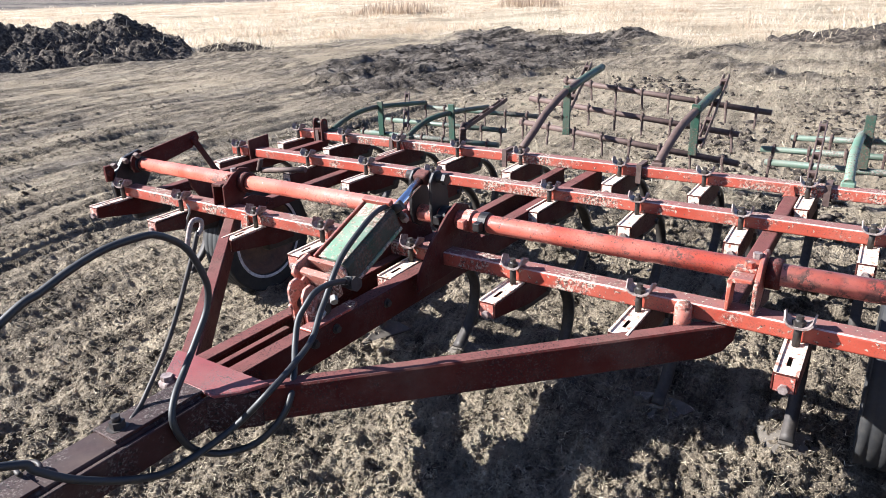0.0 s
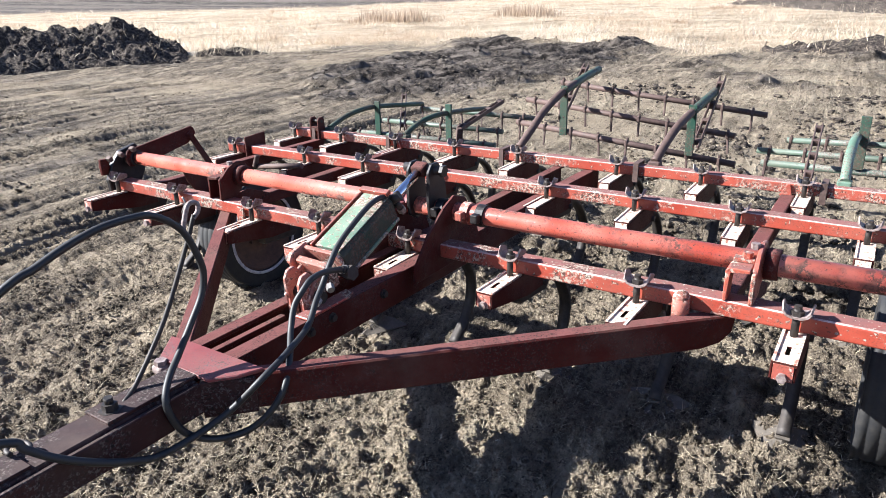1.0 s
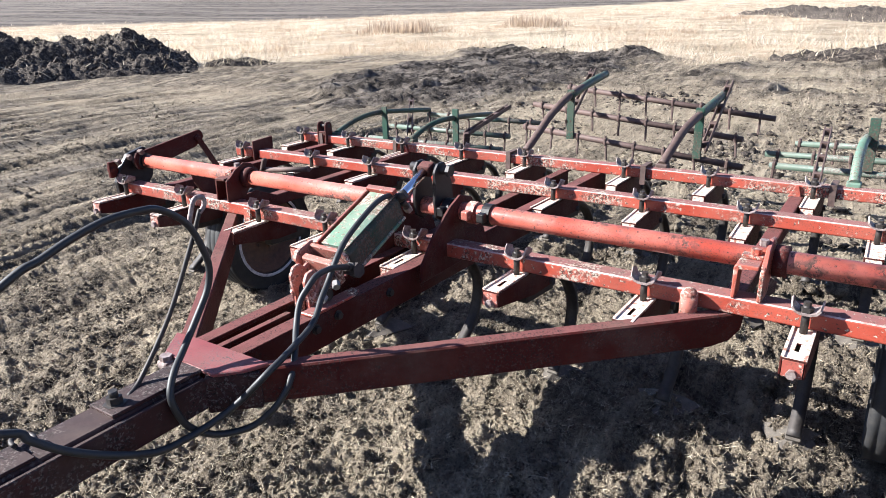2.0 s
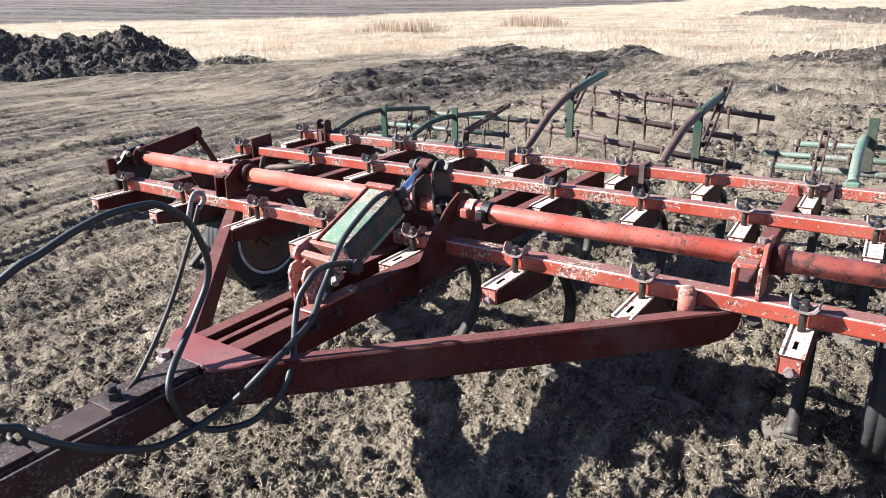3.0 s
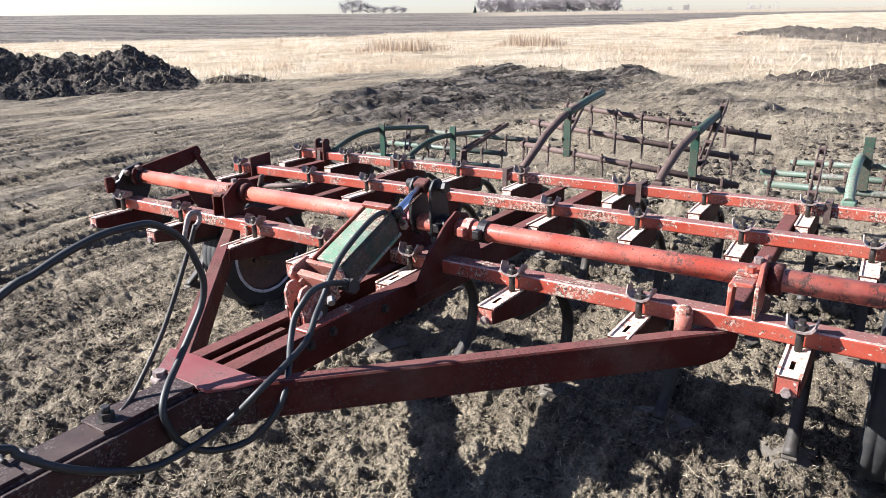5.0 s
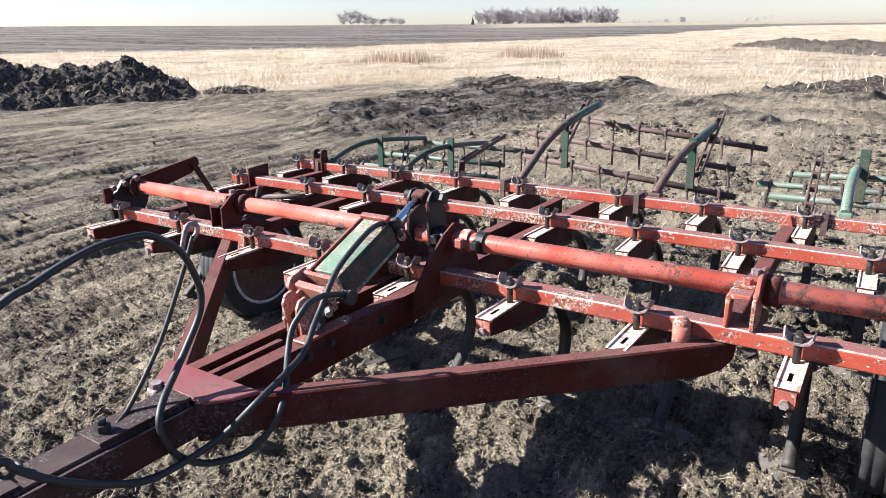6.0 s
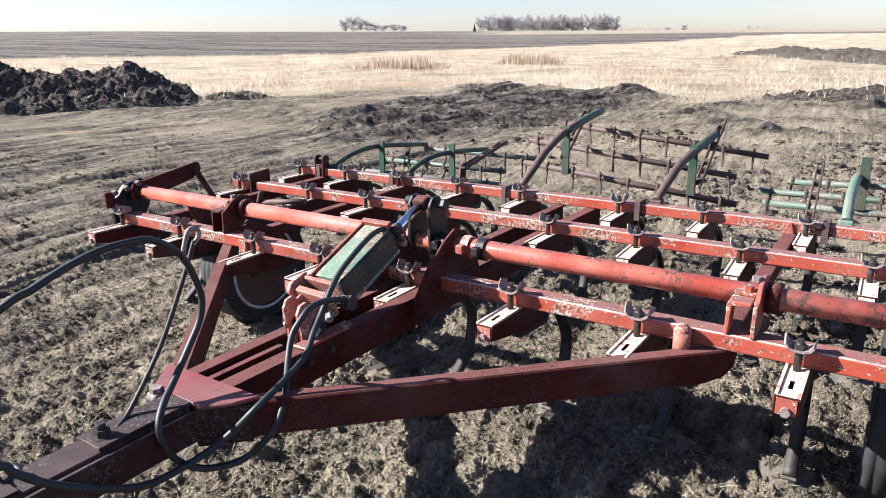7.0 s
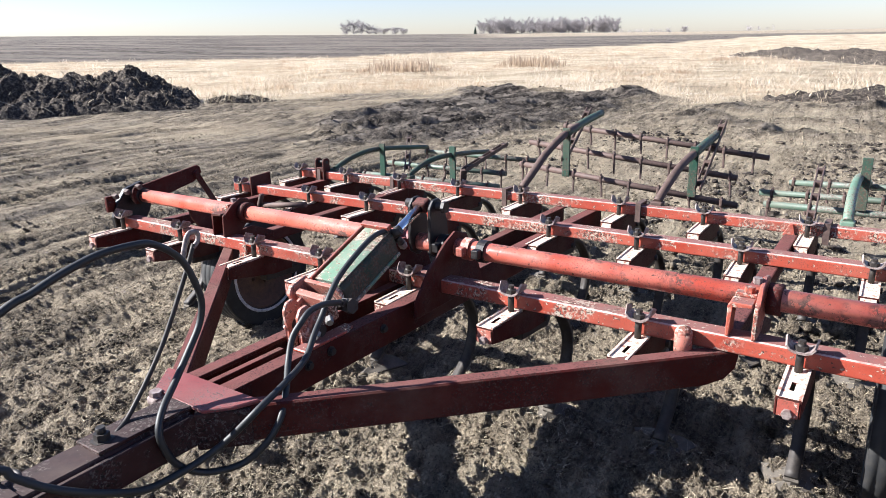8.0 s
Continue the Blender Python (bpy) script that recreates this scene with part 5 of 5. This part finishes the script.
hose([(-0.020, -1.950, 0.620), (-0.020, -1.720, 0.810), (-0.023, -1.449, 0.956), (-0.025, -1.371, 0.981), (-0.027, -1.289, 1.008), (-0.023, -1.203, 1.028), (-0.017, -1.117, 1.030), (-0.018, -1.069, 1.020), (-0.018, -1.014, 0.983), (-0.015, -0.982, 0.941), (-0.010, -0.958, 0.871), (-0.011, -0.950, 0.819), (-0.012, -0.966, 0.763), (-0.000, -1.020, 0.705), (0.023, -1.089, 0.648), (0.061, -1.153, 0.620), (0.089, -1.191, 0.588), (0.099, -1.193, 0.543), (0.104, -1.168, 0.481), (0.119, -1.121, 0.435), (0.150, -1.071, 0.421), (0.188, -1.021, 0.432), (0.229, -0.978, 0.480), (0.243, -0.935, 0.536), (0.207, -0.874, 0.581), (0.143, -0.799, 0.618), (0.120, -0.754, 0.671), (0.125, -0.721, 0.708), (0.124, -0.677, 0.732), (0.111, -0.602, 0.726), (0.091, -0.521, 0.700), (0.079, -0.475, 0.683)], 0.0096,
     "long black rubber hydraulic hose looping from the ram")
hose([(-0.050, -2.050, 0.700), (0.010, -1.740, 0.720), (0.056, -1.548, 0.664), (0.068, -1.519, 0.635), (0.087, -1.472, 0.589), (0.105, -1.412, 0.546), (0.121, -1.346, 0.509), (0.123, -1.271, 0.473), (0.123, -1.195, 0.463), (0.134, -1.116, 0.472), (0.166, -1.049, 0.508), (0.219, -0.992, 0.578), (0.200, -0.872, 0.599), (0.159, -0.747, 0.612), (0.124, -0.669, 0.651), (0.102, -0.611, 0.682), (0.087, -0.549, 0.735), (0.068, -0.476, 0.776), (0.060, -0.383, 0.820), (0.042, -0.275, 0.849), (0.036, -0.200, 0.853), (0.039, -0.147, 0.836), (0.028, -0.086, 0.779)], 0.0096,
     "black rubber hydraulic hose lying over the tongue and ram")
bm = bmesh.new()
sweep(bm, glide([(-0.030, -0.937, 0.985), (-0.030, -0.983, 0.895), (-0.030, -1.079, 0.731), (-0.022, -1.192, 0.602), (0.004, -1.254, 0.580)], 6), ring(0.0065, 10))
holder = tagged(part("hose_holder", bm, STEEL), "bent steel rod that holds up the hoses", "hose holder")
bm = bmesh.new()
sweep(bm, glide([(-0.030, -0.980, 0.945), (-0.030, -0.970, 0.976), (-0.030, -0.954, 1.012), (-0.030, -0.937, 1.019), (-0.030, -0.921, 1.010), (-0.030, -0.924, 0.99), (-0.030, -0.942, 0.975)], 6), ring(0.007, 10))
part("loop", bm, SADDLE, holder, "pale worn loop of the rod")

bm = bmesh.new()
sweep(bm, glide([(-1.31, -0.05, 0.63), (-1.295, -0.05, 0.60), (-1.325, -0.05, 0.555), (-1.335, -0.05, 0.52), (-1.36, -0.05, 0.485)], 5), ring(0.006, 8))
part("wire_hook", bm, WORN, cultivator)


# ---- harrow sections behind ----
def harrow(ends, arms, links, bar_material, arm_material, label, step_x, tooth_drop, thick=0.023):
    """Three tooth bars on two bowed arms. ends: for each bar its left and right end."""
    thing = tagged(new("tine_harrow"), label, "harrow", "harrow sections")
    rnd = random.Random(label)
    bm = bmesh.new()
    sweep(bm, [(0, 0, 0.035), (0, 0, -0.03), (0.004, -0.012, -tooth_drop)], ring(0.0075, 6), False)
    tooth_mesh = mesh_from(bm, "tooth", RUSTY)
    bm = bmesh.new()
    box(bm, (0, 0, 0), (0.020, 0.043, 0.046), None, 0.005, 1)
    lug_mesh = mesh_from(bm, "tooth_clamp", RUSTY)
    for i, (a, b) in enumerate(ends):
        a, b = Vector(a), Vector(b)
        bm = bmesh.new()
        rod(bm, a, b, 0.0185, 14)
        tube = part("tooth_bar", bm, bar_material, thing)
        n = max(2, round((b - a).length / step_x))
        for j in range(n + 1):
            p = a.lerp(b, (j + 0.12 + 0.25 * (i % 2)) / (n + 0.6))
            link("tooth", tooth_mesh, tube, "", Matrix.Translation(p) @ pose(0, 0, 0, rnd.uniform(-6, 6), rnd.uniform(-5, 5), 0))
            link("tooth_clamp", lug_mesh, tube, "", Matrix.Translation(p))
    for pts, upright in arms:
        bm = bmesh.new()
        sweep(bm, glide(pts, 6), ring(thick, 14))
        p = Vector(pts[0])
        box(bm, p + Vector((0, 0.01, -0.012)), (0.062, 0.06, 0.034), None, 0.006)
        arm = part("arm", bm, RUSTY if bar_material is RUSTY else arm_material, thing)
        if bar_material is RUSTY:
            bm = bmesh.new()
            sweep(bm, glide(pts[3:], 5), ring(0.026, 14))
            part("sleeve", bm, arm_material, arm, "green painted end of the arm")
        bm = bmesh.new()
        x, y, z0, z1 = upright
        plate(bm, [(-0.024, z0 - z1), (0.024, z0 - z1), (0.024, 0), (-0.024, 0)], 0.016, lambda u, v, w: Vector((x + u, y + w, z1 + v)), 0.002)
        part("upright", bm, GREEN, arm)
        bm = bmesh.new()
        pts = [(p.x - 0.075, REAR - 0.012, H - 0.085), (p.x - 0.075, REAR - 0.012, H + 0.012), (p.x - 0.075, REAR + DEEP + 0.012, H + 0.012), (p.x - 0.075, REAR + DEEP + 0.012, H - 0.085)]
        sweep(bm, pts, flat(0.028, 0.014), False)
        part("u_bolt", bm, RUSTY, arm)
    for a, b in links:
        turn, length = span(a, b)
        mid = (Vector(a) + Vector(b)) / 2
        first = None
        for side in (-0.016, 0.016):
            bm = bmesh.new()
            box(bm, mid + turn @ Vector((0, side, 0)), (length, 0.008, 0.030), turn, 0.002, 1)
            bar_ob = part("lift_link" if first is None else "link_bar", bm, RUSTY, first or thing)
            first = first or bar_ob
        for t in (0.1, 0.4, 0.65, 0.92):
            bm = bmesh.new()
            box(bm, Vector(a).lerp(Vector(b), t), (0.03, 0.045, 0.034), turn, 0.003, 1)
            part("spacer", bm, RUSTY, first)
    return thing


harrow([((-2.03, 2.15, 0.503), (-0.80, 2.15, 0.509)), ((-2.05, 2.50, 0.536), (-0.93, 2.50, 0.533)), ((-1.91, 2.85, 0.590), (-0.836, 2.85, 0.585))],
       [([(-1.834, 1.60, 0.640), (-1.85, 1.80, 0.689), (-1.825, 1.95, 0.718), (-1.835, 2.15, 0.712), (-1.84, 2.50, 0.675), (-1.895, 2.85, 0.63)], (-1.805, 2.12, 0.50, 0.756)),
        ([(-1.182, 1.60, 0.645), (-1.19, 1.80, 0.697), (-1.17, 1.95, 0.720), (-1.18, 2.15, 0.710), (-1.24, 2.50, 0.672), (-1.28, 2.85, 0.63)], (-1.163, 2.12, 0.50, 0.775))],
       [((-1.071, 2.12, 0.609), (-1.123, 2.85, 0.702)), ((-1.10, 2.15, 0.50), (-1.071, 2.12, 0.609)), ((-1.60, 2.15, 0.56), (-2.079, 2.85, 0.703))],
       BARGREEN, GREEN, "green tine harrow section hanging behind the cultivator", 0.20, 0.115, 0.018)
harrow([((-0.632, 2.15, 0.687), (0.781, 2.15, 0.546)), ((-0.733, 2.50, 0.784), (0.701, 2.50, 0.642)), ((-0.625, 2.85, 0.870), (0.820, 2.85, 0.725))],
       [([(-0.338, 1.60, 0.645), (-0.315, 1.72, 0.735), (-0.31, 1.88, 0.82), (-0.287, 2.10, 0.910), (-0.295, 2.45, 0.955), (-0.338, 2.85, 0.972)], (-0.287, 2.13, 0.63, 0.945)),
        ([(0.474, 1.60, 0.645), (0.491, 1.72, 0.722), (0.505, 1.88, 0.79), (0.520, 2.10, 0.835), (0.515, 2.45, 0.860), (0.507, 2.85, 0.885)], (0.520, 2.13, 0.575, 0.876))],
       [((-0.43, 2.85, 1.00), (-0.30, 2.12, 0.74)), ((0.52, 2.85, 0.95), (0.556, 2.12, 0.63))],
       RUSTY, GREEN, "rust-brown tine harrow section lifted askew behind the cultivator", 0.205, 0.115)
harrow([((0.918, 2.15, 0.574), (2.30, 2.15, 0.574)), ((0.837, 2.50, 0.567), (2.30, 2.50, 0.590)), ((0.954, 2.85, 0.575), (2.30, 2.85, 0.615))],
       [([(1.368, 1.60, 0.645), (1.363, 1.72, 0.705), (1.36, 1.88, 0.735), (1.365, 2.10, 0.765), (1.38, 2.45, 0.71), (1.39, 2.85, 0.61)], (1.395, 2.13, 0.59, 0.872)),
        ([(2.06, 1.60, 0.645), (2.06, 1.72, 0.705), (2.06, 1.88, 0.735), (2.06, 2.10, 0.765), (2.06, 2.45, 0.71), (2.06, 2.85, 0.61)], (2.08, 2.13, 0.59, 0.872))],
       [((1.206, 1.66, 0.62), (1.155, 2.50, 0.745))],
       BARGREEN, ARMGREEN, "green tine harrow section behind the cultivator, beside the lifted one", 0.22, 0.115)
